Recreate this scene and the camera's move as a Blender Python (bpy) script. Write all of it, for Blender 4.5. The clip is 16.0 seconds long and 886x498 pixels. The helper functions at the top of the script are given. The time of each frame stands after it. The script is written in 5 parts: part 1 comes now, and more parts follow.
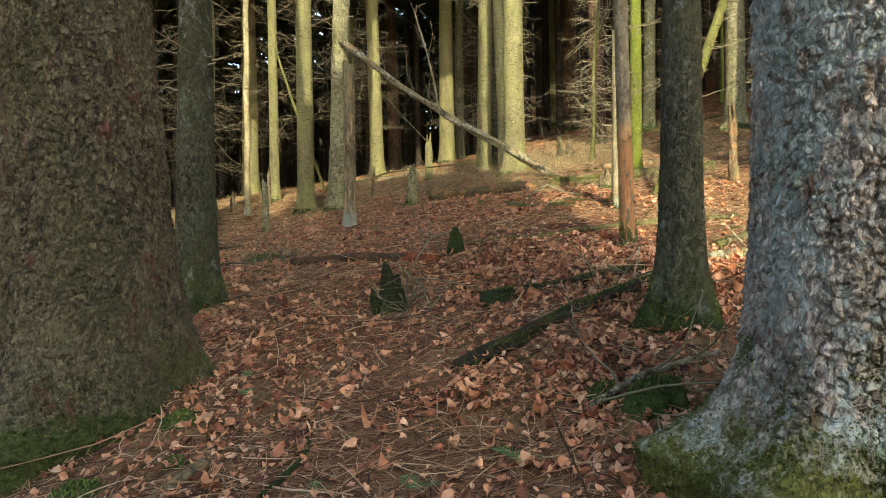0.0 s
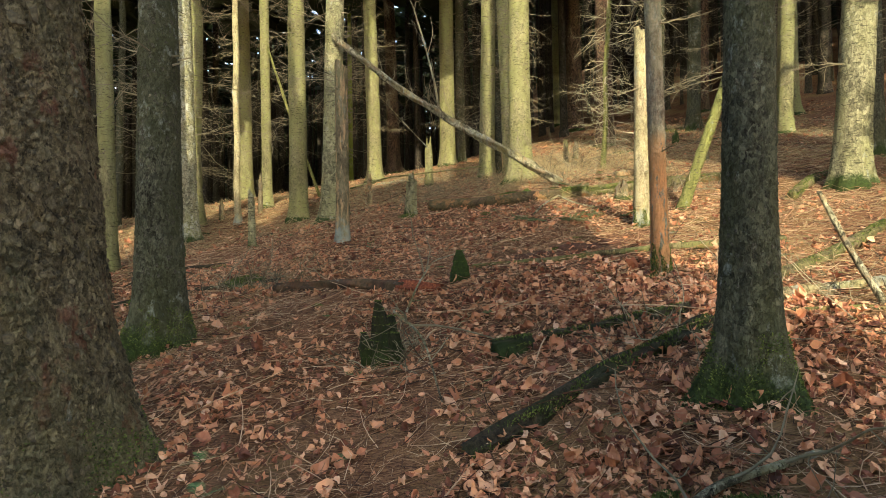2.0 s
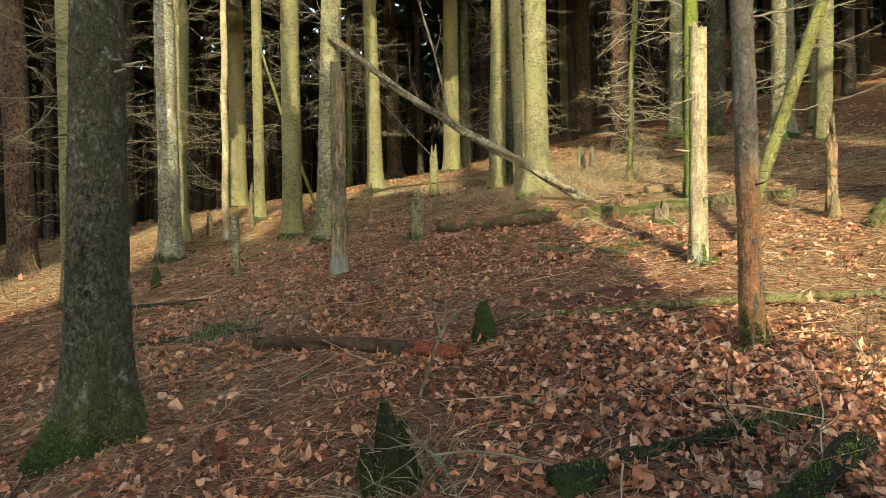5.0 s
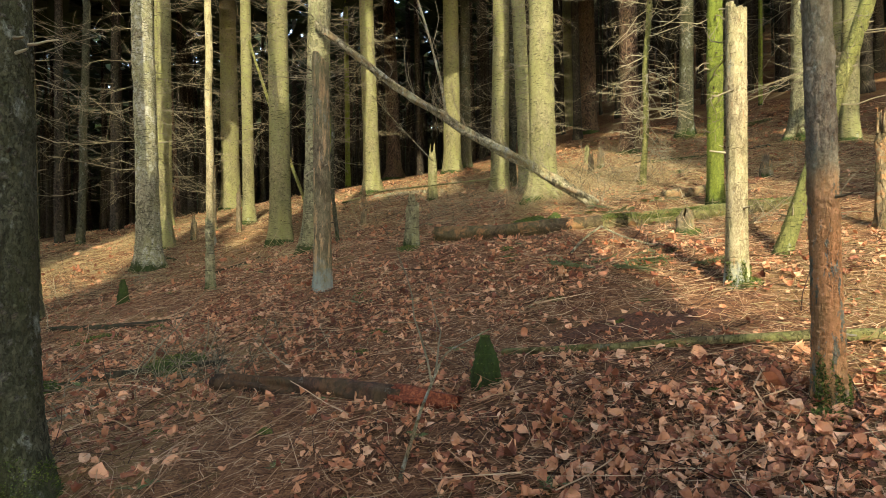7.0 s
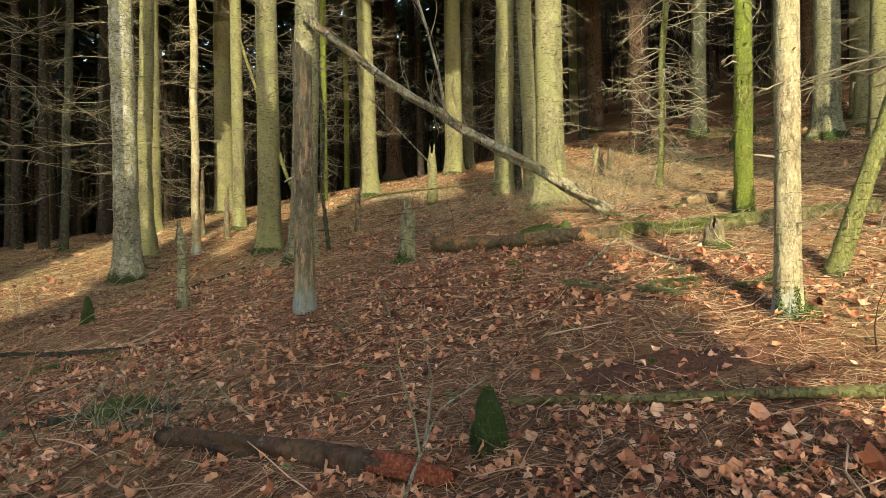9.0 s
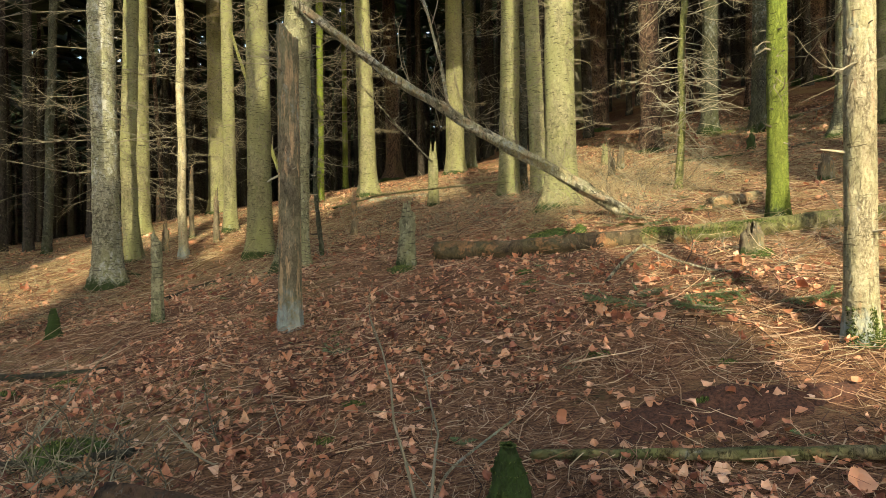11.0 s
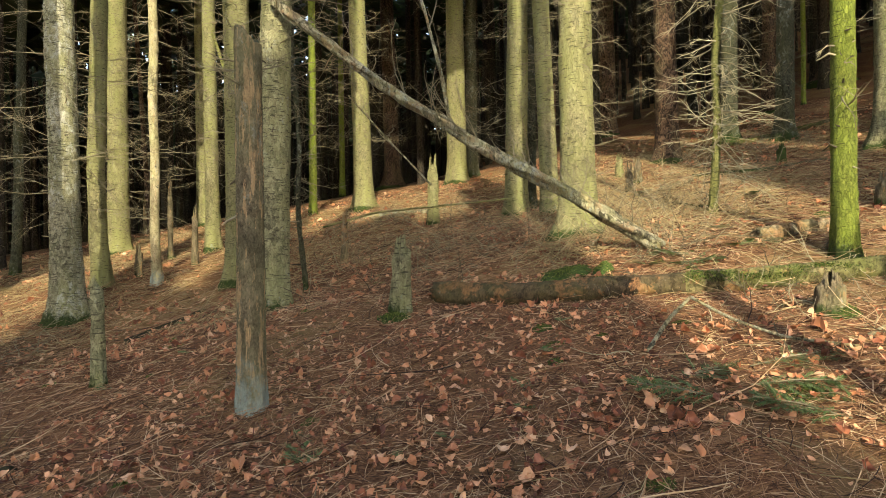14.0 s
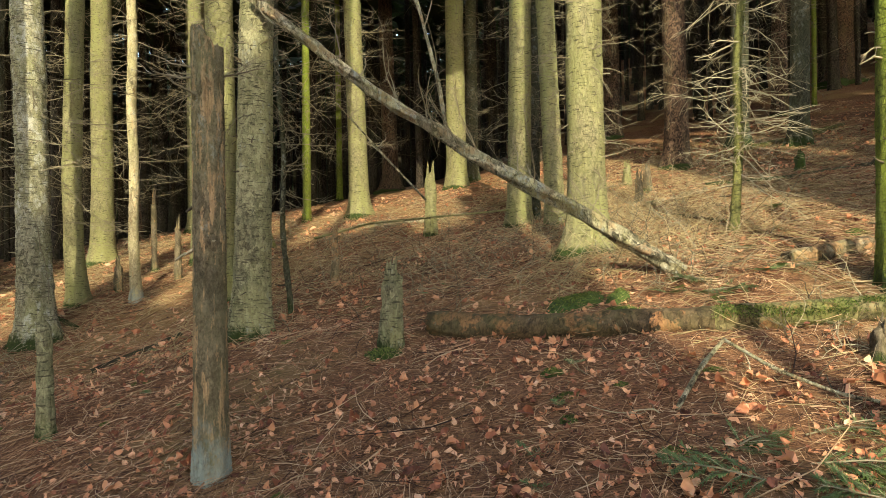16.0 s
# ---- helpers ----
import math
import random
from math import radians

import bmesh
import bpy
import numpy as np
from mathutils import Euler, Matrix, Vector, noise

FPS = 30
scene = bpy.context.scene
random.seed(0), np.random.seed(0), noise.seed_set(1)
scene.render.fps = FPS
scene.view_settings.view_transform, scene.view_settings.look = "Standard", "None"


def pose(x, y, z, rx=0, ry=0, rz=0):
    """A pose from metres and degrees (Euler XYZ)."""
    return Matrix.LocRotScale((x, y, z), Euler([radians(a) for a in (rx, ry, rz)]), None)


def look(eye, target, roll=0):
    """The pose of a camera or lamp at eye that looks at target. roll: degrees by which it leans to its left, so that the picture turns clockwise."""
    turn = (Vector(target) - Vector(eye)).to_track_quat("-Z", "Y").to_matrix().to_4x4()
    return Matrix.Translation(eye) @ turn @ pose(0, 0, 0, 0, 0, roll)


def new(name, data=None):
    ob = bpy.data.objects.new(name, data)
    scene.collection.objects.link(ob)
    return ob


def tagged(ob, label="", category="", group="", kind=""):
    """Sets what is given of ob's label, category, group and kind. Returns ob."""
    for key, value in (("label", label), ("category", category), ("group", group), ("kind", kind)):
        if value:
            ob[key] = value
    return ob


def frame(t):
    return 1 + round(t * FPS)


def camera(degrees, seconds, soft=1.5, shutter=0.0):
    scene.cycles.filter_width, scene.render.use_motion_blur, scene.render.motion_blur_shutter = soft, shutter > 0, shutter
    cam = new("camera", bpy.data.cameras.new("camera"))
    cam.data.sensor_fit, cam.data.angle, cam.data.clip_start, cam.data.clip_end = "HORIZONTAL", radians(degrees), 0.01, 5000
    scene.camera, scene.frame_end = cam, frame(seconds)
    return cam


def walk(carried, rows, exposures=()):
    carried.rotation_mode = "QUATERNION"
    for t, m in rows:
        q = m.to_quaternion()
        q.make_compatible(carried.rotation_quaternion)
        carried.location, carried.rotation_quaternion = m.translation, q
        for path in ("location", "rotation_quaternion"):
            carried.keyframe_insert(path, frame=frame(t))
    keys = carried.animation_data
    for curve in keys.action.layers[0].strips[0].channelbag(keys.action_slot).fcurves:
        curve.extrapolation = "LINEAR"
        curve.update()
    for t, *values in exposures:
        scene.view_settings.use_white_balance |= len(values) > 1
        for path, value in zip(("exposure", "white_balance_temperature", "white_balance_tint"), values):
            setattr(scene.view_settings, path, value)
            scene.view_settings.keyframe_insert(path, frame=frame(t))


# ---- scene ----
cam = camera(74.5, 16.0, soft=0.65)
PATH = [
    (0, (0.019, -0.043, 1.057), (0.017, 1.657, 1.089), -0.8),
    (0.5, (0.021, 0.133, 1.114), (0.019, 1.833, 1.146), -0.8),
    (1, (0.022, 0.32, 1.183), (0.02, 2.02, 1.215), -0.8),
    (1.5, (0.014, 0.491, 1.243), (0.014, 2.191, 1.273), -0.8),
    (2, (-0.003, 0.677, 1.31), (-0.004, 2.377, 1.34), -0.8),
    (2.5, (0.002, 0.854, 1.391), (0.001, 2.554, 1.422), -0.8),
    (3, (-0.002, 1.016, 1.474), (-0.002, 2.715, 1.504), -0.8),
    (3.5, (-0.045, 1.175, 1.538), (-0.045, 2.875, 1.567), -0.8),
    (4, (-0.115, 1.354, 1.603), (-0.116, 3.054, 1.631), -0.8),
    (4.2, (-0.135, 1.425, 1.627), (-0.136, 3.125, 1.655), -0.8),
    (6.3, (-0.147, 2.201, 1.801), (-0.145, 3.901, 1.827), -0.9),
    (6.5, (-0.122, 2.274, 1.815), (-0.125, 3.974, 1.842), -0.8),
    (7, (-0.089, 2.456, 1.856), (-0.094, 4.155, 1.882), -0.8),
    (7.5, (-0.058, 2.622, 1.904), (-0.066, 4.321, 1.929), -0.8),
    (8, (-0.04, 2.801, 1.941), (-0.05, 4.501, 1.967), -0.9),
    (8.5, (-0.033, 2.97, 1.975), (-0.045, 4.67, 2.001), -0.9),
    (9, (-0.039, 3.136, 2.013), (-0.053, 4.837, 2.038), -0.9),
    (9.2, (-0.037, 3.198, 2.014), (-0.054, 4.898, 2.043), -0.9),
    (11.3, (-0.074, 3.823, 2.122), (-0.088, 5.523, 2.145), -0.9),
    (11.5, (-0.071, 3.886, 2.143), (-0.086, 5.586, 2.17), -0.9),
    (12, (-0.062, 4.055, 2.209), (-0.078, 5.754, 2.236), -0.9),
    (12.5, (-0.057, 4.217, 2.274), (-0.075, 5.916, 2.3), -0.9),
    (13, (-0.059, 4.374, 2.35), (-0.076, 6.074, 2.377), -1.0),
    (13.5, (-0.064, 4.518, 2.418), (-0.082, 6.218, 2.444), -1.0),
    (14, (-0.071, 4.674, 2.474), (-0.088, 6.374, 2.5), -1.0),
    (14.5, (-0.073, 4.826, 2.528), (-0.091, 6.526, 2.554), -1.0),
    (15, (-0.06, 4.971, 2.586), (-0.078, 6.671, 2.612), -1.0),
    (15.5, (-0.052, 5.094, 2.636), (-0.069, 6.794, 2.662), -1.0),
    (16, (-0.034, 5.222, 2.692), (-0.053, 6.922, 2.717), -1.0),
]
walk(cam, [(t, look(eye, target, roll)) for t, eye, target, roll in PATH],
     exposures=[(0.0, 2.53, 7500.0, 7.5), (16.0, 2.53, 7500.0, 7.5)])

# ---- world, sun, exposure ----
SUN_EL, SUN_AZ = 29.0, 4.5          # degrees; azimuth from -y towards +x
world = bpy.data.worlds.new("sky")
scene.world = world
world.use_nodes = True
wn = world.node_tree.nodes
sky = wn.new("ShaderNodeTexSky")
sky.sky_type, sky.sun_disc = "NISHITA", False
sky.sun_elevation, sky.sun_rotation = radians(SUN_EL), radians(180 - SUN_AZ)
world.node_tree.links.new(sky.outputs[0], wn["Background"].inputs[0])
wn["Background"].inputs[1].default_value = 0.15
sun = new("sun", bpy.data.lights.new("sun", "SUN"))
sun.data.energy, sun.data.angle, sun.data.color = 1.42, radians(0.6), (1.0, 0.94, 0.77)
se, sa = radians(SUN_EL), radians(SUN_AZ)
sun_from = Vector((math.sin(sa) * math.cos(se), -math.cos(sa) * math.cos(se), math.sin(se)))
sun.matrix_world = look(sun_from * 40, (0, 0, 0))

# ---- numbers and meshes ----
rng = np.random.default_rng(7)


def vnoise(x, y, seed=0):
    """Smooth value noise, -1 to 1."""
    x, y = np.asarray(x, float), np.asarray(y, float)
    xi, yi = np.floor(x), np.floor(y)
    fx, fy = x - xi, y - yi
    fx, fy = fx * fx * (3 - 2 * fx), fy * fy * (3 - 2 * fy)

    def h(a, b):
        v = np.sin(a * 127.1 + b * 311.7 + seed * 74.7) * 43758.5453
        return (v - np.floor(v)) * 2 - 1
    return (h(xi, yi) * (1 - fx) + h(xi + 1, yi) * fx) * (1 - fy) + (h(xi, yi + 1) * (1 - fx) + h(xi + 1, yi + 1) * fx) * fy


def cells(x, y, seed=0, wrap=0):
    """Worley noise: distance to the nearest point, gap to the second, random value and offset of the cell."""
    xi, yi = np.floor(x), np.floor(y)
    d1, d2 = np.full(x.shape, 9.0), np.full(x.shape, 9.0)
    val, off = np.zeros(x.shape), np.zeros(x.shape)
    for i in (-1, 0, 1):
        for j in (-1, 0, 1):
            a, b = xi + i, yi + j
            ah = np.mod(a, wrap) if wrap else a
            v = np.sin(ah * 127.1 + b * 311.7 + seed * 17.3) * 43758.5453
            r1 = v - np.floor(v)
            v = np.sin(ah * 269.5 + b * 183.3 + seed * 9.1) * 43758.5453
            r2 = v - np.floor(v)
            dx, dy = x - (a + r1), y - (b + r2)
            d = np.sqrt(dx * dx + dy * dy)
            near = d < d1
            d2 = np.where(near, d1, np.minimum(d2, d))
            val, off = np.where(near, r1 * 0.5 + r2 * 0.5, val), np.where(near, dy, off)
            d1 = np.where(near, d, d1)
    return d1, d2 - d1, val, off


BUMPS = [(-3.91, 11.56, -0.24, 1.45), (1.95, 10.71, 0.14, 1.1), (-1.87, 9.86, 0.1, 1.02), (0.0, 2.97, -0.1, 0.76)]


def lie(x, y):
    """Height of the hillside."""
    x, y = np.asarray(x, float), np.asarray(y, float)
    xs = np.clip(x, -45, 45)
    d = np.maximum(0, y - 15)
    k = 20 + 50 / (1 + np.exp(-(xs - 5) / 1.5))
    ye = np.where(y > 15, 15 + k * (1 - np.exp(-d / k)), np.maximum(y, -20))
    u, v = xs / 10, (ye - 8.5) / 10
    z = 1.725 + 1.32 * u + 2.32 * v + 0.088 * u * u + 0.209 * u * v - 0.06 * v * v - 0.016 * u * u * v + 0.016 * u * v * v + 0.101 * v ** 3
    for a, b, h, r in BUMPS:
        z = z + h * np.exp(-((x - a) ** 2 + (y - b) ** 2) / (2 * r * r))
    return z


def ground(x, y):
    z = lie(x, y)
    return z + 0.035 * vnoise(x * 1.3, y * 1.3, 3) + 0.02 * vnoise(x * 4.1, y * 4.1, 4) + 0.008 * vnoise(x * 7.3, y * 7.3, 8)


def gz(x, y):
    return float(ground(np.array([x]), np.array([y]))[0])


def mesh(name, verts, faces, mat, smooth=True):
    """A mesh from arrays; all faces with the same number of corners."""
    verts, faces = np.asarray(verts, np.float32), np.asarray(faces, np.int32)
    me = bpy.data.meshes.new(name)
    n, k = faces.shape
    me.vertices.add(len(verts))
    me.vertices.foreach_set("co", verts.ravel())
    me.loops.add(n * k)
    me.loops.foreach_set("vertex_index", faces.ravel())
    me.polygons.add(n)
    me.polygons.foreach_set("loop_start", np.arange(0, n * k, k, dtype=np.int32))
    me.polygons.foreach_set("loop_total", np.full(n, k, np.int32))
    me.polygons.foreach_set("use_smooth", np.full(n, smooth))
    me.materials.append(mat)
    me.update(calc_edges=True)
    return me


def part(name, data, parent, label="", kind=""):
    ob = new(name, data)
    ob.parent = parent
    return tagged(ob, label=label, kind=kind)


def thing(name, place, label, category, group="", kind=""):
    ob = new(name)
    ob.location = place
    ob.empty_display_size = 0.1
    return tagged(ob, label, category, group, kind)


class Soup:
    """Collects pieces with quad faces into one mesh."""

    def __init__(self):
        self.v, self.f, self.n = [], [], 0

    def add(self, v, f):
        self.v.append(np.asarray(v, np.float32))
        self.f.append(np.asarray(f, np.int32) + self.n)
        self.n += len(v)

    def tube(self, pts, radii, sides=4, on=None):
        """A tapered stem; on: the corner of an earlier stem that it grows from."""
        start = self.n
        pts = np.asarray(pts, float)
        m = len(pts)
        t = np.gradient(pts, axis=0)
        t /= np.linalg.norm(t, axis=1)[:, None] + 1e-9
        ref = np.array([0, 0, 1.0]) if abs(t[0, 2]) < 0.8 else np.array([1.0, 0, 0])
        a = np.cross(t, ref)
        a /= np.linalg.norm(a, axis=1)[:, None] + 1e-9
        b = np.cross(t, a)
        th = np.arange(sides) * 2 * np.pi / sides
        ring = np.cos(th)[None, :, None] * a[:, None] + np.sin(th)[None, :, None] * b[:, None]
        v = (pts[:, None] + ring * np.asarray(radii, float)[:, None, None]).reshape(-1, 3)
        i, j = np.meshgrid(np.arange(m - 1), np.arange(sides), indexing="ij")
        k = (j + 1) % sides
        f = np.stack([i * sides + j, i * sides + k, (i + 1) * sides + k, (i + 1) * sides + j], -1).reshape(-1, 4)
        self.add(v, f)
        if on is not None:
            self.f.append(np.array([[on, on + 1, start + 1, start]], np.int32))
        return start

    def mesh(self, name, mat, smooth=True):
        return mesh(name, np.concatenate(self.v), np.concatenate(self.f), mat, smooth)


# ---- materials ----
def mat_new(name):
    m = bpy.data.materials.new(name)
    m.use_nodes = True
    nt = m.node_tree
    return m, nt, nt.nodes["Principled BSDF"]


def node(nt, kind, **kw):
    n = nt.nodes.new(kind)
    for k, v in kw.items():
        n.inputs[k].default_value = v
    return n


def coords(nt, space="Object", scale=(1, 1, 1), turn=(0, 0, 0)):
    tc = nt.nodes.new("ShaderNodeTexCoord")
    mp = nt.nodes.new("ShaderNodeMapping")
    mp.inputs["Scale"].default_value = scale
    mp.inputs["Rotation"].default_value = turn
    nt.links.new(tc.outputs[space], mp.inputs[0])
    return mp.outputs[0]


def noise_tex(nt, vec, scale, detail=4.0, rough=0.6, distort=0.0):
    n = node(nt, "ShaderNodeTexNoise", Scale=scale, Detail=detail, Roughness=rough, Distortion=distort)
    nt.links.new(vec, n.inputs["Vector"])
    return n.outputs["Fac"]


def ramp(nt, fac, *stops):
    r = nt.nodes.new("ShaderNodeValToRGB")
    el = r.color_ramp.elements
    while len(el) < len(stops):
        el.new(0.5)
    for e, (p, c) in zip(el, stops):
        e.position, e.color = p, (*c, 1) if not isinstance(c, float) else (c, c, c, 1)
    nt.links.new(fac, r.inputs[0])
    return r.outputs[0]


def blend(nt, fac, a, b, how="MIX"):
    m = nt.nodes.new("ShaderNodeMix")
    m.data_type, m.blend_type = "RGBA", how
    for s, v in ((m.inputs["Factor"], fac), (m.inputs["A"], a), (m.inputs["B"], b)):
        if hasattr(v, "links") or hasattr(v, "is_linked"):
            nt.links.new(v, s)
        elif isinstance(v, tuple):
            s.default_value = (*v, 1)
        else:
            s.default_value = v
    return m.outputs["Result"]


def mathn(nt, op, a, b=0.0, clamp=False):
    m = nt.nodes.new("ShaderNodeMath")
    m.operation, m.use_clamp = op, clamp
    for s, v in zip(m.inputs, (a, b)):
        if isinstance(v, (int, float)):
            s.default_value = v
        else:
            nt.links.new(v, s)
    return m.outputs[0]


def bump(nt, bsdf, height, strength=0.5, distance=0.01):
    b = node(nt, "ShaderNodeBump", Strength=strength, Distance=distance)
    nt.links.new(height, b.inputs["Height"])
    nt.links.new(b.outputs[0], bsdf.inputs["Normal"])


def bark(name, dark, light, algae, algae_amount, lichen=0.15, red=0.1, flake=26.0, moss_top=0.35, bare=None, foot=((0.016, 0.028, 0.007), (0.062, 0.10, 0.02)), scars=0.0, seam_shade=0.35, grain=(4, 4, 1.1), plates=0.3, spots=(0.30, 0.33, 0.29), net=1.0, clefts=0.45, bare_from=0.52, bare_top=0.0):
    """Scaly conifer bark: plates with dark joints and crack shade in the colour, algae film, pale lichen spots, red
    inner bark, moss at the foot.
    """
    m, nt, p = mat_new(name)
    v = coords(nt, "Object", (1, 1, 0.6))
    vor = node(nt, "ShaderNodeTexVoronoi", Scale=flake)
    warp = nt.nodes.new("ShaderNodeVectorMath")
    warp.operation = "ADD"
    nz = node(nt, "ShaderNodeTexNoise", Scale=flake * 0.5, Detail=3.0)
    nt.links.new(v, nz.inputs["Vector"])
    sc = nt.nodes.new("ShaderNodeVectorMath")
    sc.operation = "SCALE"
    sc.inputs["Scale"].default_value = 0.09
    nt.links.new(nz.outputs["Color"], sc.inputs[0])
    nt.links.new(v, warp.inputs[0])
    nt.links.new(sc.outputs[0], warp.inputs[1])
    nt.links.new(warp.outputs[0], vor.inputs["Vector"])
    vor.feature = "F1"
    plate = vor.outputs["Color"]
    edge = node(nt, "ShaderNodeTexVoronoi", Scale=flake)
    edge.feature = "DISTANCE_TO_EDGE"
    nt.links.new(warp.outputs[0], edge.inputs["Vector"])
    fine = noise_tex(nt, v, 90.0, 5.0, 0.7)
    mid = noise_tex(nt, v, 28.0, 5.0, 0.7)
    fine = mathn(nt, "ADD", mathn(nt, "MULTIPLY", fine, 0.55), mathn(nt, "MULTIPLY", mid, 0.45))
    big = noise_tex(nt, v, 2.2, 4.0, 0.6)
    sep = nt.nodes.new("ShaderNodeSeparateColor")
    nt.links.new(plate, sep.inputs[0])
    tone = mathn(nt, "ADD", mathn(nt, "MULTIPLY", sep.outputs[0], plates), mathn(nt, "ADD", mathn(nt, "MULTIPLY", fine, 0.75 - plates * 0.5), mathn(nt, "MULTIPLY", big, 0.35 - plates * 0.5)))
    col = ramp(nt, tone, (0.42, dark), (0.52, tuple(0.45 * a + 0.55 * b * 0.85 for a, b in zip(dark, light))), (0.66, tuple(min(0.8, c * 1.12) for c in light)))
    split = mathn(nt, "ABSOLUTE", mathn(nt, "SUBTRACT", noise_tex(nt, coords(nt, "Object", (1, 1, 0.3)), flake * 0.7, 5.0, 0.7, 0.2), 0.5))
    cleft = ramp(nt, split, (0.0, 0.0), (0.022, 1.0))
    if bare:
        bm_ = ramp(nt, noise_tex(nt, coords(nt, "Object", grain), 2.6, 5.0, 0.65), (bare_from, 0.0), (bare_from + 0.05, 1.0))
        if bare_top:
            up = nt.nodes.new("ShaderNodeTexCoord")
            zz = nt.nodes.new("ShaderNodeSeparateXYZ")
            nt.links.new(up.outputs["Object"], zz.inputs[0])
            bm_ = mathn(nt, "MULTIPLY", bm_, ramp(nt, mathn(nt, "ADD", mathn(nt, "DIVIDE", zz.outputs[2], bare_top * 2), mathn(nt, "MULTIPLY", big, 0.3)), (0.58, 1.0), (0.68, 0.12)))
        col = blend(nt, bm_, col, ramp(nt, noise_tex(nt, coords(nt, "Object", (30, 30, 3)), 3.0, 4.0), (0.3, bare), (0.7, tuple(min(1, c * 1.7) for c in bare))))
    redm = ramp(nt, mathn(nt, "ADD", mathn(nt, "MULTIPLY", noise_tex(nt, coords(nt, "Object", (1, 1, 0.5)), 9.0, 4.0, 0.6), 0.7), mathn(nt, "MULTIPLY", big, 0.4)), (0.80 - red, 0.0), (0.86 - red, 1.0))
    col = blend(nt, mathn(nt, "MULTIPLY", redm, 0.7), col, (0.16, 0.055, 0.035))
    am = ramp(nt, noise_tex(nt, coords(nt, "Object", (1, 1, 0.35)), 3.0, 5.0, 0.65), (0.62 - 0.5 * algae_amount, 0.0), (0.9 - 0.5 * algae_amount, 1.0))
    col = blend(nt, mathn(nt, "MULTIPLY", am, min(1.0, 0.4 + algae_amount)), col, algae)
    lm = ramp(nt, mathn(nt, "ADD", mathn(nt, "MULTIPLY", noise_tex(nt, v, 16.0, 4.0, 0.7), 0.7), mathn(nt, "MULTIPLY", big, 0.5)), (0.80 - lichen, 0.0), (0.90 - lichen, 1.0))
    col = blend(nt, mathn(nt, "MULTIPLY", lm, 0.75), col, spots)
    if scars:
        sm = ramp(nt, noise_tex(nt, coords(nt, "Object", (7, 7, 46)), 1.5, 3.0, 0.6), (0.665 - 0.1 * scars, 0.0), (0.69 - 0.1 * scars, 1.0))
        col = blend(nt, mathn(nt, "MULTIPLY", sm, 0.75), col, tuple(c * 0.5 for c in dark))
    if moss_top > 0:
        pos = nt.nodes.new("ShaderNodeTexCoord")
        sxyz = nt.nodes.new("ShaderNodeSeparateXYZ")
        nt.links.new(pos.outputs["Object"], sxyz.inputs[0])
        mh = mathn(nt, "ADD", mathn(nt, "DIVIDE", sxyz.outputs[2], moss_top), mathn(nt, "MULTIPLY", noise_tex(nt, v, 7.0, 4.0, 0.7), 1.6))
        mm = ramp(nt, mathn(nt, "MULTIPLY", mathn(nt, "ADD", mh, mathn(nt, "MULTIPLY", fine, 0.9)), 0.5), (0.69, 1.0), (0.92, 0.0))
        mosscol = ramp(nt, fine, (0.3, foot[0]), (0.75, foot[1]))
        col = blend(nt, mm, col, mosscol)
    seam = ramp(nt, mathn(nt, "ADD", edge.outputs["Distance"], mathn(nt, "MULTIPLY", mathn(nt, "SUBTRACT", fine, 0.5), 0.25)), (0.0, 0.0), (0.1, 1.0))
    # Joints and clefts: the bark's own dark tone plus crack shade in the colour.
    col = blend(nt, mathn(nt, "MULTIPLY", mathn(nt, "SUBTRACT", 1.0, seam), seam_shade), col, tuple(c * 0.35 for c in dark))
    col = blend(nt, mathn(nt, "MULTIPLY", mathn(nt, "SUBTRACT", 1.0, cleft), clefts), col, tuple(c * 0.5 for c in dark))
    nt.links.new(col, p.inputs["Base Color"])
    p.inputs["Roughness"].default_value = 0.9
    p.inputs["Specular IOR Level"].default_value = 0.25
    hgt = mathn(nt, "ADD", mathn(nt, "MULTIPLY", seam, 0.45 * net), mathn(nt, "ADD", mathn(nt, "MULTIPLY", sep.outputs[2], 0.7 * net), mathn(nt, "MULTIPLY", fine, 1.1)))
    bump(nt, p, mathn(nt, "ADD", hgt, mathn(nt, "MULTIPLY", cleft, 0.7 * clefts)), 1.0, 0.016)
    return m


LICHEN_FOOT = ((0.16, 0.20, 0.17), (0.42, 0.47, 0.42))
BROWN_ARGS = ((0.025, 0.02, 0.012), (0.22, 0.178, 0.104), (0.10, 0.098, 0.04), 0.3, 0.06, 0.17, 48.0)
GREY_ARGS = ((0.15, 0.12, 0.095), (0.64, 0.57, 0.48), (0.20, 0.17, 0.085), 0.3, 0.24, 0.2, 34.0)
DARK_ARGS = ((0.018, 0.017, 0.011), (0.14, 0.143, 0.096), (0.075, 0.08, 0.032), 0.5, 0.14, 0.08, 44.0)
BROWN = bark("bark_brown", *BROWN_ARGS, 0.17, foot=((0.03, 0.042, 0.01), (0.13, 0.16, 0.035)), plates=0.16, seam_shade=0.28, net=0.9, clefts=0.28)
GREYB = bark("bark_grey", *GREY_ARGS, 0.62, foot=((0.06, 0.066, 0.012), (0.22, 0.225, 0.045)), plates=0.16, seam_shade=0.22, net=0.9, clefts=0.22, spots=(0.42, 0.52, 0.48))
DARKB = bark("bark_dark", *DARK_ARGS, 0.3, seam_shade=0.4, plates=0.16, net=0.8, clefts=0.3)
# Bark kept near black: the deep forest's shade is in this colour.
SHADEB = bark("bark_shaded", (0.014, 0.011, 0.008), (0.07, 0.056, 0.04), (0.05, 0.055, 0.024), 0.35, 0.02, 0.03, 36.0, 0.0)
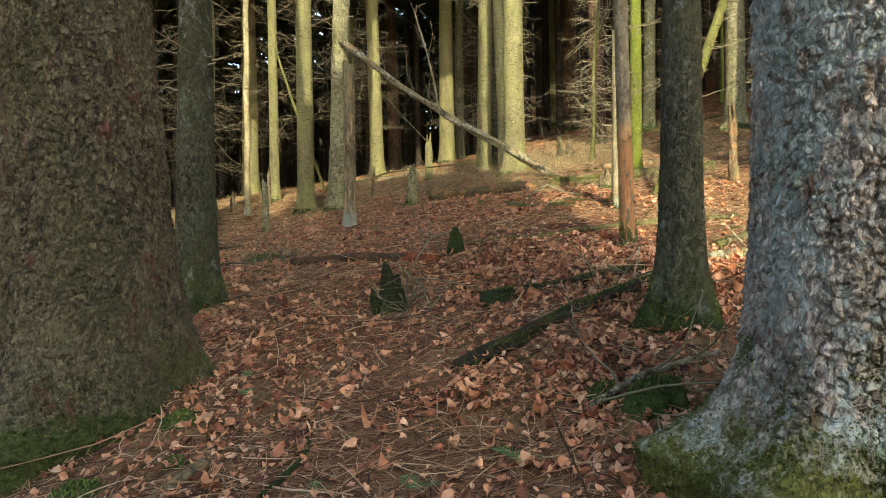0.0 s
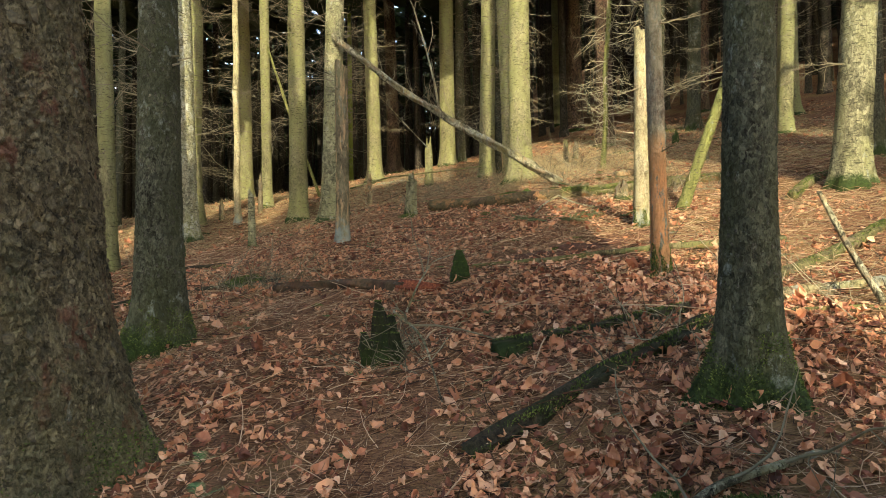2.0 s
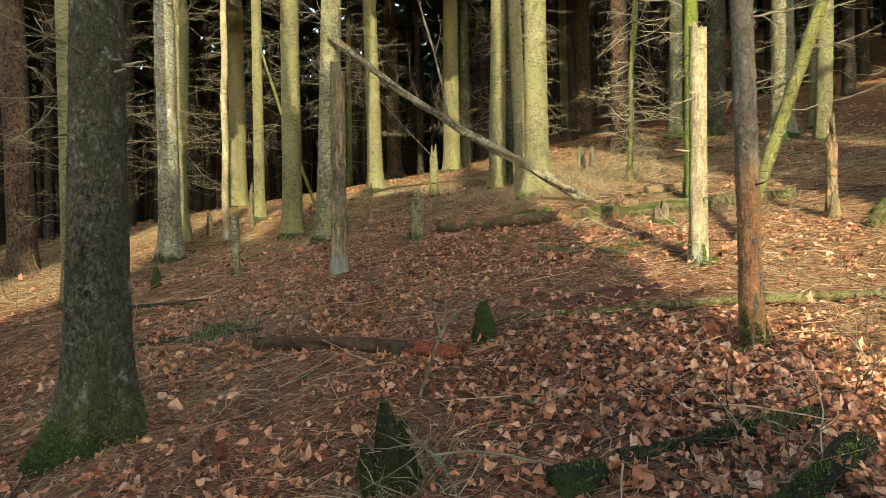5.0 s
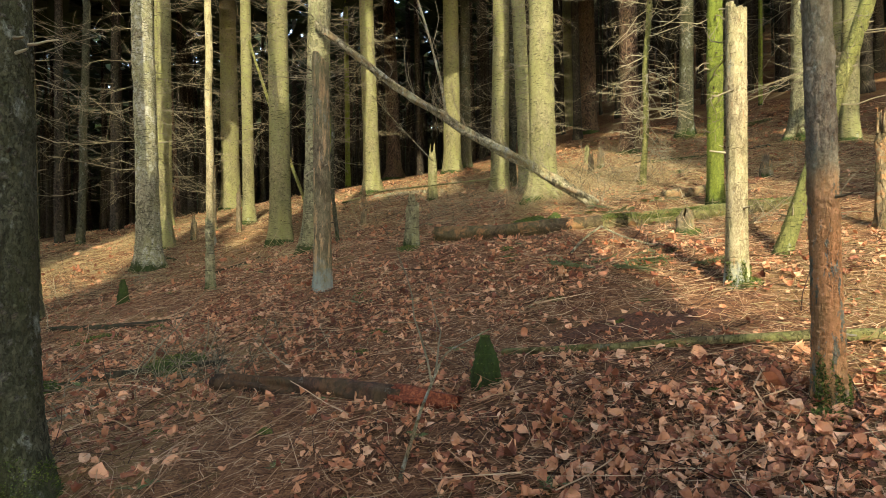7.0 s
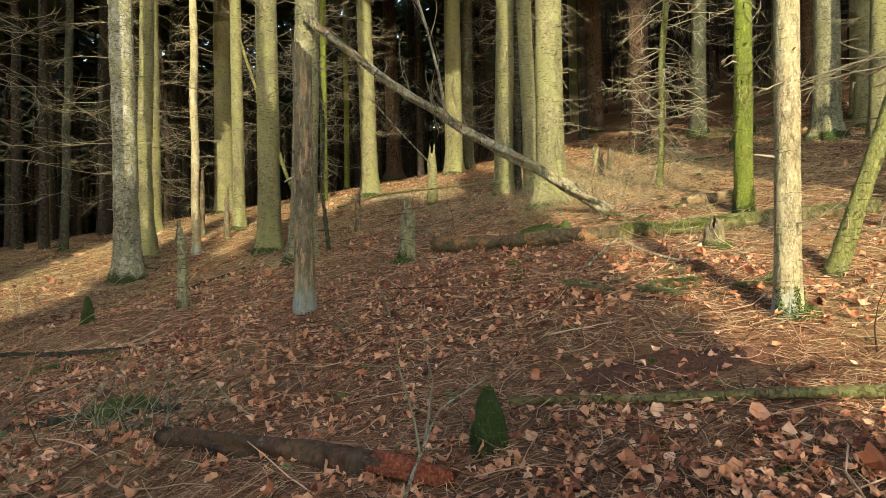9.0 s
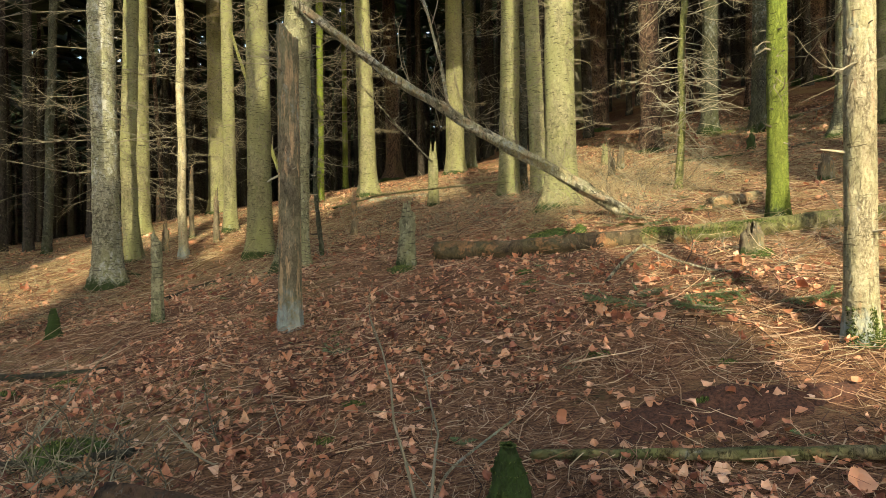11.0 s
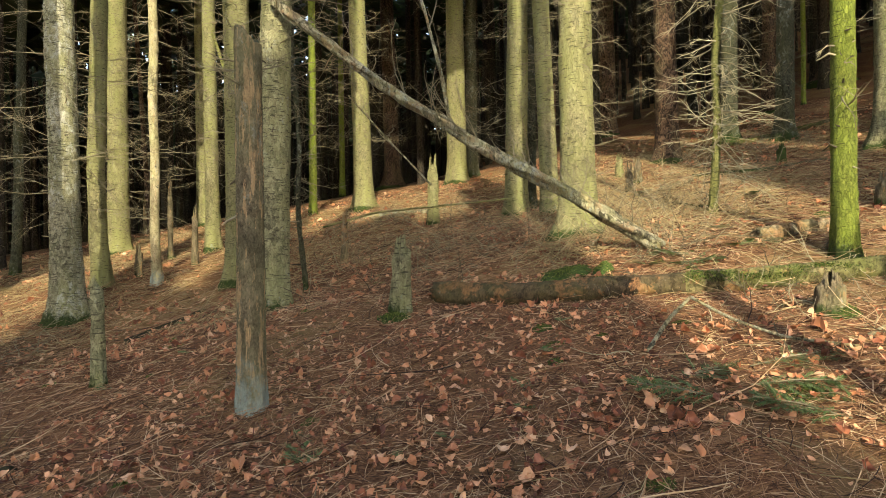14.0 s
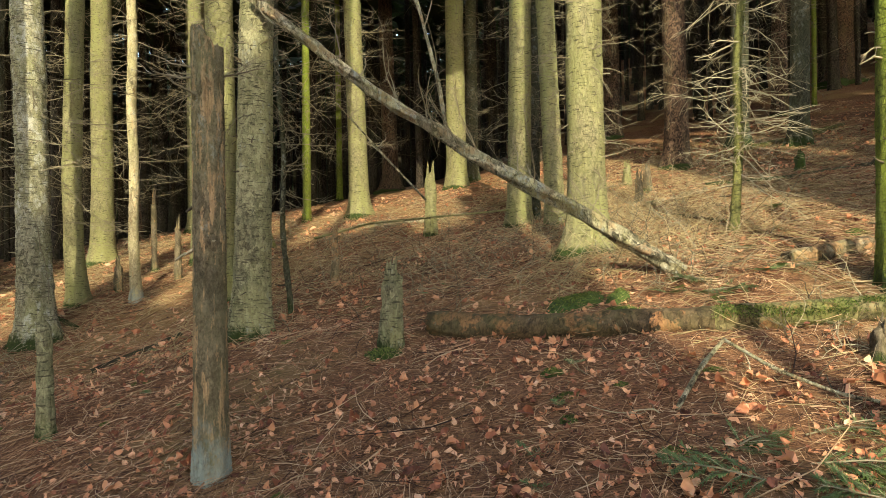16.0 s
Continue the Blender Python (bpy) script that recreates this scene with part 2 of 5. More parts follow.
ALGAE = bark("bark_algae", (0.10, 0.09, 0.048), (0.285, 0.265, 0.14), (0.25, 0.26, 0.098), 0.5, 0.07, 0.03, 30.0, 0.08, scars=0.7, seam_shade=0.06, plates=0.1, clefts=0.06)
PALEB = bark("bark_pale", (0.09, 0.084, 0.05), (0.37, 0.355, 0.21), (0.25, 0.255, 0.11), 0.4, 0.11, 0.06, 28.0, 0.2, scars=0.8, seam_shade=0.1, plates=0.14, clefts=0.2)
PALE2 = bark("bark_cream", (0.10, 0.095, 0.06), (0.45, 0.43, 0.29), (0.30, 0.31, 0.13), 0.4, 0.18, 0.03, 30.0, 0.25, scars=0.9, seam_shade=0.15, plates=0.15, clefts=0.4, spots=(0.6, 0.61, 0.52))
REDB = bark("bark_red", (0.03, 0.019, 0.013), (0.15, 0.095, 0.06), (0.13, 0.11, 0.05), 0.3, 0.02, 0.08, 36.0, 0.05, scars=0.5, seam_shade=0.2, clefts=0.3)
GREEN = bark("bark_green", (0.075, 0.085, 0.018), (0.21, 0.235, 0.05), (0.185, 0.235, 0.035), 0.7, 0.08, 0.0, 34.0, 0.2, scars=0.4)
OLIVE = bark("bark_olive", (0.07, 0.068, 0.025), (0.26, 0.25, 0.10), (0.22, 0.235, 0.07), 0.6, 0.1, 0.03, 40.0, 0.1, scars=0.6, plates=0.2, seam_shade=0.3)
SNAG = bark("bark_snag", (0.055, 0.044, 0.026), (0.26, 0.215, 0.135), (0.155, 0.15, 0.075), 0.45, 0.12, 0.06, 14.0, 0.45, bare=(0.34, 0.225, 0.125), foot=LICHEN_FOOT, seam_shade=0.0, plates=0.1, net=0.3, grain=(9, 9, 1.3), clefts=0.3, bare_from=0.53)
SNAGM = bark("bark_snag_mossy", (0.05, 0.047, 0.035), (0.235, 0.23, 0.18), (0.15, 0.145, 0.075), 0.4, 0.12, 0.03, 14.0, 0.12, bare=(0.32, 0.155, 0.07), seam_shade=0.0, plates=0.1, net=0.3, grain=(6, 6, 1.6), clefts=0.3, bare_from=0.42, bare_top=1.0)
STUB = bark("bark_stub", (0.045, 0.036, 0.024), (0.21, 0.165, 0.105), (0.13, 0.13, 0.055), 0.4, 0.10, 0.03, 14.0, 0.12, bare=(0.24, 0.125, 0.06), seam_shade=0.0, plates=0.1, net=0.3, grain=(6, 6, 1.6), clefts=0.4, bare_from=0.58)
PALEWOOD = bark("wood_pale", (0.15, 0.115, 0.06), (0.46, 0.40, 0.25), (0.33, 0.33, 0.15), 0.4, 0.12, 0.03, 14.0, 0.3, bare=(0.25, 0.165, 0.095), foot=LICHEN_FOOT, seam_shade=0.0, plates=0.05, net=0.0, grain=(9, 9, 1.5), scars=0.2, bare_from=0.6)
DRYWOOD = bark("wood_dry", (0.08, 0.06, 0.035), (0.31, 0.24, 0.145), (0.20, 0.19, 0.08), 0.35, 0.06, 0.05, 16.0, 0.0, bare=(0.26, 0.15, 0.075), seam_shade=0.2, plates=0.2, grain=(3, 3, 3))
GREYLOG = bark("bark_grey_log", (0.045, 0.04, 0.026), (0.42, 0.385, 0.26), (0.25, 0.25, 0.11), 0.4, 0.16, 0.05, 24.0, 0.0, bare=(0.20, 0.145, 0.085), seam_shade=0.1, plates=0.2, net=0.5, clefts=0.8, grain=(2.2, 2.2, 2.2))
LOGB = bark("bark_log", (0.03, 0.026, 0.013), (0.21, 0.175, 0.09), (0.155, 0.165, 0.05), 0.5, 0.06, 0.12, 20.0, 0.0, bare=(0.18, 0.09, 0.045), seam_shade=0.08, plates=0.15, net=0.5, clefts=0.7, grain=(2, 2, 2), bare_from=0.56)
WETLOG = bark("bark_wet", (0.012, 0.007, 0.006), (0.085, 0.048, 0.033), (0.09, 0.075, 0.035), 0.35, 0.07, 0.1, 12.0, 0.0, bare=(0.09, 0.042, 0.024), seam_shade=0.05, plates=0.05, net=0.2, grain=(2.5, 2.5, 2.5))
MOSSLOG = bark("bark_mossy", (0.012, 0.010, 0.007), (0.075, 0.058, 0.036), (0.03, 0.043, 0.012), 0.45, 0.02, 0.05, 22.0, 0.0, seam_shade=0.1, plates=0.1, net=0.3)


def plain(name, stops, scale, rough=0.9, island=0.0, bump_s=0.3, stretch=(1, 1, 1)):
    """Grain between two or more tones, shifted from piece to piece."""
    m, nt, p = mat_new(name)
    v = coords(nt, "Object", stretch)
    f = noise_tex(nt, v, scale, 5.0, 0.65)
    if island:
        g = nt.nodes.new("ShaderNodeNewGeometry")
        f = mathn(nt, "ADD", mathn(nt, "MULTIPLY", f, 1 - island), mathn(nt, "MULTIPLY", g.outputs["Random Per Island"], island))
    nt.links.new(ramp(nt, f, *stops), p.inputs["Base Color"])
    p.inputs["Roughness"].default_value = rough
    p.inputs["Specular IOR Level"].default_value = 0.3
    if bump_s:
        bump(nt, p, noise_tex(nt, v, scale * 3, 4.0), bump_s, 0.004)
    return m


BROWN_SCALE = plain("scale_brown", ((0.3, (0.022, 0.017, 0.01)), (0.7, (0.15, 0.122, 0.07))), 2.6, 0.9, 0.0, 0.8)
GREY_SCALE = plain("scale_grey", ((0.35, (0.07, 0.056, 0.045)), (0.65, (0.32, 0.31, 0.27))), 2.6, 0.9, 0.0, 0.8)
DARK_SCALE = plain("scale_dark", ((0.35, (0.02, 0.018, 0.012)), (0.65, (0.13, 0.122, 0.085))), 2.6, 0.9, 0.0, 0.8)
TWIG = plain("dead_twig", ((0.15, (0.035, 0.029, 0.018)), (0.5, (0.16, 0.138, 0.086)), (0.85, (0.40, 0.355, 0.235))), 9.0, 0.85, 0.6, 0)
# Darker copy of TWIG, with the far woods' shade put into it.
SHADETWIG = plain("shaded_twig", ((0.15, (0.02, 0.016, 0.01)), (0.85, (0.15, 0.13, 0.085))), 9.0, 0.9, 0.6, 0)
# Brighter copy of TWIG: sunlight on the dead sapling is put into its colour.
LITTWIG = plain("lit_twig", ((0.15, (0.12, 0.10, 0.06)), (0.85, (0.52, 0.47, 0.31))), 9.0, 0.85, 0.6, 0)
NEEDLE = plain("spruce_needles", ((0.2, (0.012, 0.024, 0.010)), (0.8, (0.035, 0.06, 0.02))), 4.0, 0.7, 0.5, 0)
LEAF = plain("beech_leaf", ((0.1, (0.06, 0.02, 0.012)), (0.3, (0.27, 0.095, 0.05)), (0.56, (0.50, 0.22, 0.112)), (0.82, (0.62, 0.34, 0.195)), (0.98, (0.70, 0.54, 0.40))), 34.0, 0.62, 0.75, 0.5)
STICK = plain("litter_twig", ((0.12, (0.03, 0.013, 0.008)), (0.38, (0.17, 0.08, 0.043)), (0.66, (0.39, 0.225, 0.125)), (0.95, (0.60, 0.44, 0.28))), 20.0, 0.85, 0.85, 0)
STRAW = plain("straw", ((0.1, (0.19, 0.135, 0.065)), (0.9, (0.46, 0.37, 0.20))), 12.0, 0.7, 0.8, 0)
MOSS = plain("moss", ((0.3, (0.014, 0.026, 0.006)), (0.75, (0.07, 0.115, 0.024))), 40.0, 0.95, 0.0, 1.0)
FERN = plain("fern_green", ((0.2, (0.05, 0.09, 0.028)), (0.9, (0.16, 0.235, 0.085))), 10.0, 0.6, 0.6, 0)
ROT = plain("rotten_wood", ((0.3, (0.05, 0.012, 0.007)), (0.5, (0.16, 0.042, 0.02)), (0.7, (0.34, 0.115, 0.05))), 9.0, 0.9, 0.0, 1.0, (6, 6, 6))


def litter_material():
    m, nt, p = mat_new("forest_litter")
    v1 = coords(nt, "Object", (18, 130, 18), (0, 0, 0.5))
    v2 = coords(nt, "Object", (18, 130, 18), (0, 0, -0.7))
    v3 = coords(nt, "Object", (18, 130, 18), (0, 0, 1.6))
    n = mathn(nt, "MAXIMUM", noise_tex(nt, v1, 1.0, 2.0), mathn(nt, "MAXIMUM", noise_tex(nt, v2, 1.0, 2.0), noise_tex(nt, v3, 1.0, 2.0)))
    o = coords(nt, "Object")
    fine = noise_tex(nt, o, 120.0, 4.0, 0.7)
    tone = mathn(nt, "ADD", mathn(nt, "MULTIPLY", n, 0.75), mathn(nt, "MULTIPLY", fine, 0.35))
    col = ramp(nt, tone, (0.45, (0.012, 0.005, 0.003)), (0.56, (0.11, 0.05, 0.026)), (0.69, (0.28, 0.15, 0.075)))
    humus = ramp(nt, noise_tex(nt, o, 0.9, 4.0, 0.6), (0.52, 0.0), (0.66, 1.0))
    col = blend(nt, mathn(nt, "MULTIPLY", humus, 0.4), col, (0.035, 0.018, 0.012))
    straw = ramp(nt, noise_tex(nt, o, 0.45, 4.0, 0.65), (0.5, 0.0), (0.62, 1.0))
    col = blend(nt, mathn(nt, "MULTIPLY", straw, mathn(nt, "MULTIPLY", tone, 0.9)), col, (0.30, 0.205, 0.09))
    mossm = ramp(nt, mathn(nt, "ADD", mathn(nt, "MULTIPLY", noise_tex(nt, o, 2.6, 4.0, 0.7), 0.8), mathn(nt, "MULTIPLY", fine, 0.2)), (0.61, 0.0), (0.67, 1.0))
    col = blend(nt, mathn(nt, "MULTIPLY", mossm, 0.6), col, (0.045, 0.06, 0.014))
    nt.links.new(col, p.inputs["Base Color"])
    p.inputs["Roughness"].default_value = 0.95
    p.inputs["Specular IOR Level"].default_value = 0.2
    bump(nt, p, tone, 1.0, 0.012)
    return m


LITTER = litter_material()

# ---- hillside ----
gx = np.concatenate([-np.geomspace(260, 9, 26), np.arange(-8.8, 8.8, 0.06), np.geomspace(9, 260, 26)])
gy = np.concatenate([-np.geomspace(200, 2.2, 24), np.arange(-2.0, 20.0, 0.06), np.geomspace(20.2, 320, 40)])
X, Y = np.meshgrid(gx, gy)
Z = ground(X, Y)
i, j = np.meshgrid(np.arange(len(gy) - 1), np.arange(len(gx) - 1), indexing="ij")
w = len(gx)
quads = np.stack([i * w + j, i * w + j + 1, (i + 1) * w + j + 1, (i + 1) * w + j], -1).reshape(-1, 4)
hill = new("ground", mesh("ground", np.stack([X, Y, Z], -1).reshape(-1, 3), quads, LITTER))
tagged(hill, "brown forest floor hillside of spruce needles and humus", "ground", kind="structure")


# ---- trees ----
def trunk_mesh(name, mat, r, hw, height, lean, flare, lobes, seed, fine=0, top="open", taper=0.012, bow=0.0, relief=0.006, wobble=0.0, face=(3.14, 6.4, 4.0), reach=0.0, cracks=0.3):
    """A tapered trunk with root flare, from 0.3 m under the ground. fine: metres between corners on the side of the way, face: that side and its height."""
    if fine:
        th = np.concatenate([np.arange(face[0], face[1], fine / r), np.linspace(face[1], face[0] + 2 * np.pi, 40, endpoint=False)])
        step, stop = fine * 1.1, face[2]
    else:
        th = np.arange(36) * 2 * np.pi / 36
        step, stop = 0.05, 5.0
    around = len(th)
    low = np.arange(-0.3, min(height, stop), step)
    hs = np.concatenate([low, np.linspace(low[-1] + step, height, 26)]) if height > low[-1] + 0.2 else low
    H, T = np.meshgrid(hs, th, indexing="ij")
    hp = np.maximum(H, 0.1 if reach else -0.05)
    R = r * np.maximum(0.15, 1 - taper * (H - hw) * 3)
    lob = 1 + 0.55 * np.cos(lobes * T + seed) * np.cos(T * 2 + seed * 1.7) + 0.25 * np.cos(3 * T + seed * 2.1)
    R = R * (1 + flare * np.exp(-hp / (reach or 0.16 + r * 0.5)) * lob)
    cx, cy = np.cos(T), np.sin(T)
    R = R * (1 + 0.035 * vnoise(cx * 1.6 + seed, H * 1.4 + cy * 1.6, seed) + 0.02 * vnoise(cx * 5 + seed, H * 5 + cy * 5, seed + 1))
    if fine:
        size = min(0.03, 0.013 + r * 0.045)
        u = T * r / size
        q = H / (size * 1.5)
        wu, wq = 0.55 * vnoise(u * 0.8, q * 0.8, seed) + 0.25 * vnoise(u * 2.3, q * 2.3, seed + 6), 0.5 * vnoise(u * 0.8, q * 0.8, seed + 5) + 0.25 * vnoise(u * 2.3, q * 2.3, seed + 7)
        _, gap, val, off = cells(u + wu, q + wq, seed)
        cleft = np.clip(1.15 - gap * 6.5, 0, 1) * np.clip(0.85 + 0.8 * vnoise(u * 0.45, q * 0.3, seed + 12), 0.25, 1)
        _, _, val2, off2 = cells(u * 0.42 + wq, q * 0.36 + wu, seed + 33)
        lip = np.clip(0.45 - off, 0, 1.1) * val
        big_lip = np.clip(0.5 - off2, 0, 1.1) * np.clip(val2 * 2 - 0.9, 0, 1)
        grain_ = vnoise(u * 2.7, q * 1.6, seed + 9) + 0.6 * vnoise(u * 5.2, q * 3.4, seed + 10)
        crack = np.clip(1 - np.abs(vnoise(u * 0.5 + wq, q * 0.16, seed + 15)) * 8, 0, 1)
        R = R + relief * (0.62 * lip + 0.8 * big_lip + 0.16 * grain_ - 0.75 * cleft - cracks * crack)
    else:
        R = R + relief * vnoise(cx * r * 34 + 7 * seed, H * 26 + cy * r * 34, seed + 2) + 0.5 * relief * vnoise(cx * r * 80 + 3 * seed, H * 55 + cy * r * 80, seed + 4)
    px = lean[0] * H + bow * H * H + wobble * vnoise(H * 1.1, H * 0 + seed, seed)
    py = lean[1] * H + wobble * vnoise(H * 1.1, H * 0 + seed + 4, seed + 3)
    zt = H.copy()
    if top == "point":
        R = R * np.sqrt(np.clip((height + 0.01 - H) / (0.75 * height), 0.02, 1))
    if top == "broken":
        jag = 0.5 * r * vnoise(cx * 2.5 + seed, cy * 2.5, seed + 6) + 1.2 * r * np.maximum(0, np.cos(T - seed))
        k = np.clip((H - height + 0.5) / 0.5, 0, 1)
        zt = zt + k * jag
        R = R * np.where(H >= hs[-1] - 1e-6, 0.25, 1.0)
    V = np.stack([px + R * cx, py + R * cy, zt], -1).reshape(-1, 3)
    n = len(hs)
    a, b = np.meshgrid(np.arange(n - 1), np.arange(around), indexing="ij")
    c = (b + 1) % around
    F = np.stack([a * around + b, a * around + c, (a + 1) * around + c, (a + 1) * around + b], -1).reshape(-1, 4)
    return mesh(name, V, F, mat), (hs, th, R, px, py)


def twig_path(p, d, length, bend, g, segs=6):
    pts = [np.array(p, float)]
    d = np.array(d, float)
    for _ in range(segs):
        d = d + g.normal(0, bend, 3)
        d /= np.linalg.norm(d)
        pts.append(pts[-1] + d * length / segs)
    return np.array(pts), d


def dead_branches(parent, r, lean, lo, hi, count, length, seed, mat=None, thick=0.007, bow=0.0):
    """Bare dead limbs, each with its twigs, one part a limb."""
    g = np.random.default_rng(seed)
    for _ in range(count):
        s = Soup()
        h = g.uniform(lo, hi)
        a = g.uniform(0, 2 * np.pi)
        out = np.array([math.cos(a), math.sin(a), g.normal(-0.12, 0.2)])
        base = np.array([lean[0] * h + bow * h * h, lean[1] * h, h]) + out * r * 0.8
        ln = length * g.uniform(0.35, 1.15)
        pts, d = twig_path(base, out, ln, 0.17, g)
        th = thick * g.uniform(0.6, 1.3)
        root = s.tube(pts, np.linspace(th, th * 0.3, len(pts)), 4)
        for _ in range(g.integers(3, 9)):
            k = g.integers(1, len(pts) - 1)
            side = (pts[k] - pts[k - 1]) / np.linalg.norm(pts[k] - pts[k - 1]) + g.normal(0, 0.55, 3)
            q, _ = twig_path(pts[k], side / np.linalg.norm(side), ln * g.uniform(0.15, 0.5), 0.2, g, 4)
            s.tube(q, np.linspace(th * 0.5, th * 0.2, len(q)), 3, root + 4 * int(k))
        part("branch", s.mesh("branch", mat or TWIG), parent)


def flake_mesh(seed, mat):
    """A curled scale of bark, thicker at its lifted lower lip."""
    g = np.random.default_rng(seed)
    n = 7
    a = np.arange(n) * 2 * np.pi / n + g.normal(0, 0.2, n)
    rr = g.uniform(0.55, 1.2, n)
    x, z = rr * np.cos(a) * 0.55, rr * np.sin(a) * 0.6
    lift = 0.05 + 0.36 * np.clip(-z, 0, 1)
    top = np.stack([x * 0.85, -lift, z * 0.85], -1)
    low = np.stack([x, 0.1 + 0 * x, z], -1)
    V = np.concatenate([low, top, [[0, -0.12, 0]]])
    F = [(i, (i + 1) % n, n + (i + 1) % n, n + i) for i in range(n)] + [(n + i, n + (i + 1) % n, 2 * n, 2 * n) for i in range(n)]
    me = bpy.data.meshes.new("bark_flake")
    me.from_pydata(V.tolist(), [], [f if f[2] != f[3] else f[:3] for f in F])
    me.materials.append(mat)
    return me


def flakes(parent, grid, mat, count, lo, hi, size, seed, sector):
    """Loose bark scales on the side of the trunk that the way passes."""
    g = np.random.default_rng(seed)
    kinds = [flake_mesh(seed + k, mat) for k in range(7)]
    hs, th, R, px, py = grid
    for _ in range(count):
        a = g.uniform(*sector)
        i, j = int(np.searchsorted(hs, g.uniform(lo, hi))), int(np.argmin(np.abs(th - a)))
        i = min(i, len(hs) - 1)
        r = R[i, j]
        s = size * g.uniform(0.6, 1.5)
        ob = part("bark_flake", kinds[g.integers(7)], parent)
        r += 0.05 * s
        m = Matrix.Translation((px[i, j] + r * math.cos(th[j]), py[i, j] + r * math.sin(th[j]), hs[i])) @ pose(0, 0, 0, g.normal(0, 8), g.normal(0, 15), math.degrees(th[j]) + 90)
        ob.matrix_basis = m @ Matrix.Diagonal((s, s * 0.8, s * g.uniform(0.7, 1.4), 1))


MOSS_TUFT = plain("moss_tuft", ((0.1, (0.02, 0.034, 0.008)), (0.5, (0.075, 0.11, 0.022)), (0.95, (0.19, 0.225, 0.055))), 9.0, 0.9, 0.75, 0)


def moss_fuzz(parent, P, N, length, seed):
    """Short crossed moss shoots standing on a surface."""
    g = np.random.default_rng(seed)
    n = len(P)
    d = N + g.normal(0, 0.55, (n, 3)) + [0, 0, 0.25]
    d /= np.linalg.norm(d, axis=1)[:, None]
    s = np.cross(d, g.normal(0, 1, (n, 3)))
    s /= np.linalg.norm(s, axis=1)[:, None]
    ln = (length * g.uniform(0.5, 1.5, n))[:, None]
    b = P - d * 0.004
    w_ = s * ln * 0.22
    V = np.stack([b - w_, b + w_, b + d * ln + np.cross(d, s) * ln * 0.2, b + d * ln * 0.6 + np.cross(d, s) * ln * 0.5], 1).reshape(-1, 3)
    k = np.arange(n)[:, None] * 4
    F = np.concatenate([k + [0, 1, 2, 3]], 1)
    part("moss", mesh("moss", V, F, MOSS_TUFT, False), parent, "short green moss shoots", "stuff")


def mossy_foot(parent, grid, count, top, size, seed, sector, base=0.0):
    """Moss on the roots: dense at the ground, thinning out upwards in patches."""
    g = np.random.default_rng(seed)
    hs, th, R, px, py = grid
    h = g.uniform(base, top, count * 4)
    a = g.uniform(sector[0], sector[1], count * 4)
    keep = g.uniform(0, 1, len(h)) < np.clip(1.35 - 1.5 * (h - base) / (top - base) + 1.3 * vnoise(a * 4, h * 9, seed), 0, 1) * 0.8
    h, a = h[keep][:count], a[keep][:count]
    i = np.clip(np.searchsorted(hs, h), 0, len(hs) - 1)
    order = np.argsort(th)
    j = order[np.clip(np.searchsorted(th[order], a), 0, len(th) - 1)]
    P = np.stack([px[i, j] + R[i, j] * np.cos(th[j]), py[i, j] + R[i, j] * np.sin(th[j]), hs[i]], -1)
    N = np.stack([np.cos(th[j]), np.sin(th[j]), 0.3 + 0 * h], -1)
    moss_fuzz(parent, P, N, size, seed)


def spruce(x, y, r, hw, lean, label, mat, flare=0.5, height=13.0, branches=26, lo=1.2, hi=5.5, length=0.9, fine=0, lobes=5, seed=None, bow=0.0, relief=0.006, wobble=0.0, lean_y=0.0, name="spruce_tree", category="tree", top="open", group="spruce stand", twigs=None, taper=0.008, face=(3.14, 6.4, 4.0), stubs=40, reach=0.0):
    seed = seed if seed is not None else int(abs(x * 131 + y * 57)) % 997
    t = thing(name, (x, y, float(lie(x, y))), label, category, group)
    me, grid = trunk_mesh("trunk", mat, r, hw, height, (lean, lean_y), flare, lobes, seed, fine, top, taper, bow, relief, wobble, face, reach)
    part("trunk", me, t)
    if branches:
        dead_branches(t, r, (lean, lean_y), lo, min(hi, height - 0.1), int(branches * 2.0), length, seed, twigs, 0.006, bow)
        g = np.random.default_rng(seed + 3)
        s = Soup()
        for _ in range(stubs):
            h, a = g.uniform(0.3, min(hi, height - 0.1)), g.uniform(0, 2 * np.pi)
            out = np.array([math.cos(a), math.sin(a), g.normal(-0.1, 0.3)])
            p = np.array([lean * h + bow * h * h, lean_y * h, h]) + out * r * 0.85
            q, _ = twig_path(p, out, r * 0.2 + g.uniform(0.02, 0.12), 0.12, g, 3)
            s.tube(q, np.linspace(0.009, 0.004, 4) * g.uniform(0.6, 1.3), 4)
        part("stub_growth", s.mesh("stub_growth", TWIG), t, "short broken branch stubs", "stuff")
    return t, grid


big_brown, grid = spruce(-2.0, 3.34, 0.408, 1.25, -0.037, "massive brown spruce trunk with flaky bark and mossy roots", BROWN, 0.42, 13, 0, taper=0.03, fine=0.0056, relief=0.022, seed=11, face=(3.3, 6.7, 2.6))
flakes(big_brown, grid, BROWN_SCALE, 170, 0.15, 2.5, 0.034, 5, (3.6, 6.6))
mossy_foot(big_brown, grid, 6000, 0.42, 0.013, 1, (4.4, 6.7), -0.25)
big_grey, grid = spruce(1.415, 1.845, 0.36, 1.0, 0.02, "thick grey lichen-covered spruce trunk with broad mossy foot", GREYB, 1.15, 13, 0, reach=0.17, fine=0.0048, relief=0.022, seed=23, face=(2.2, 5.4, 2.2))
flakes(big_grey, grid, GREY_SCALE, 90, 0.5, 1.9, 0.026, 6, (2.6, 5.2))
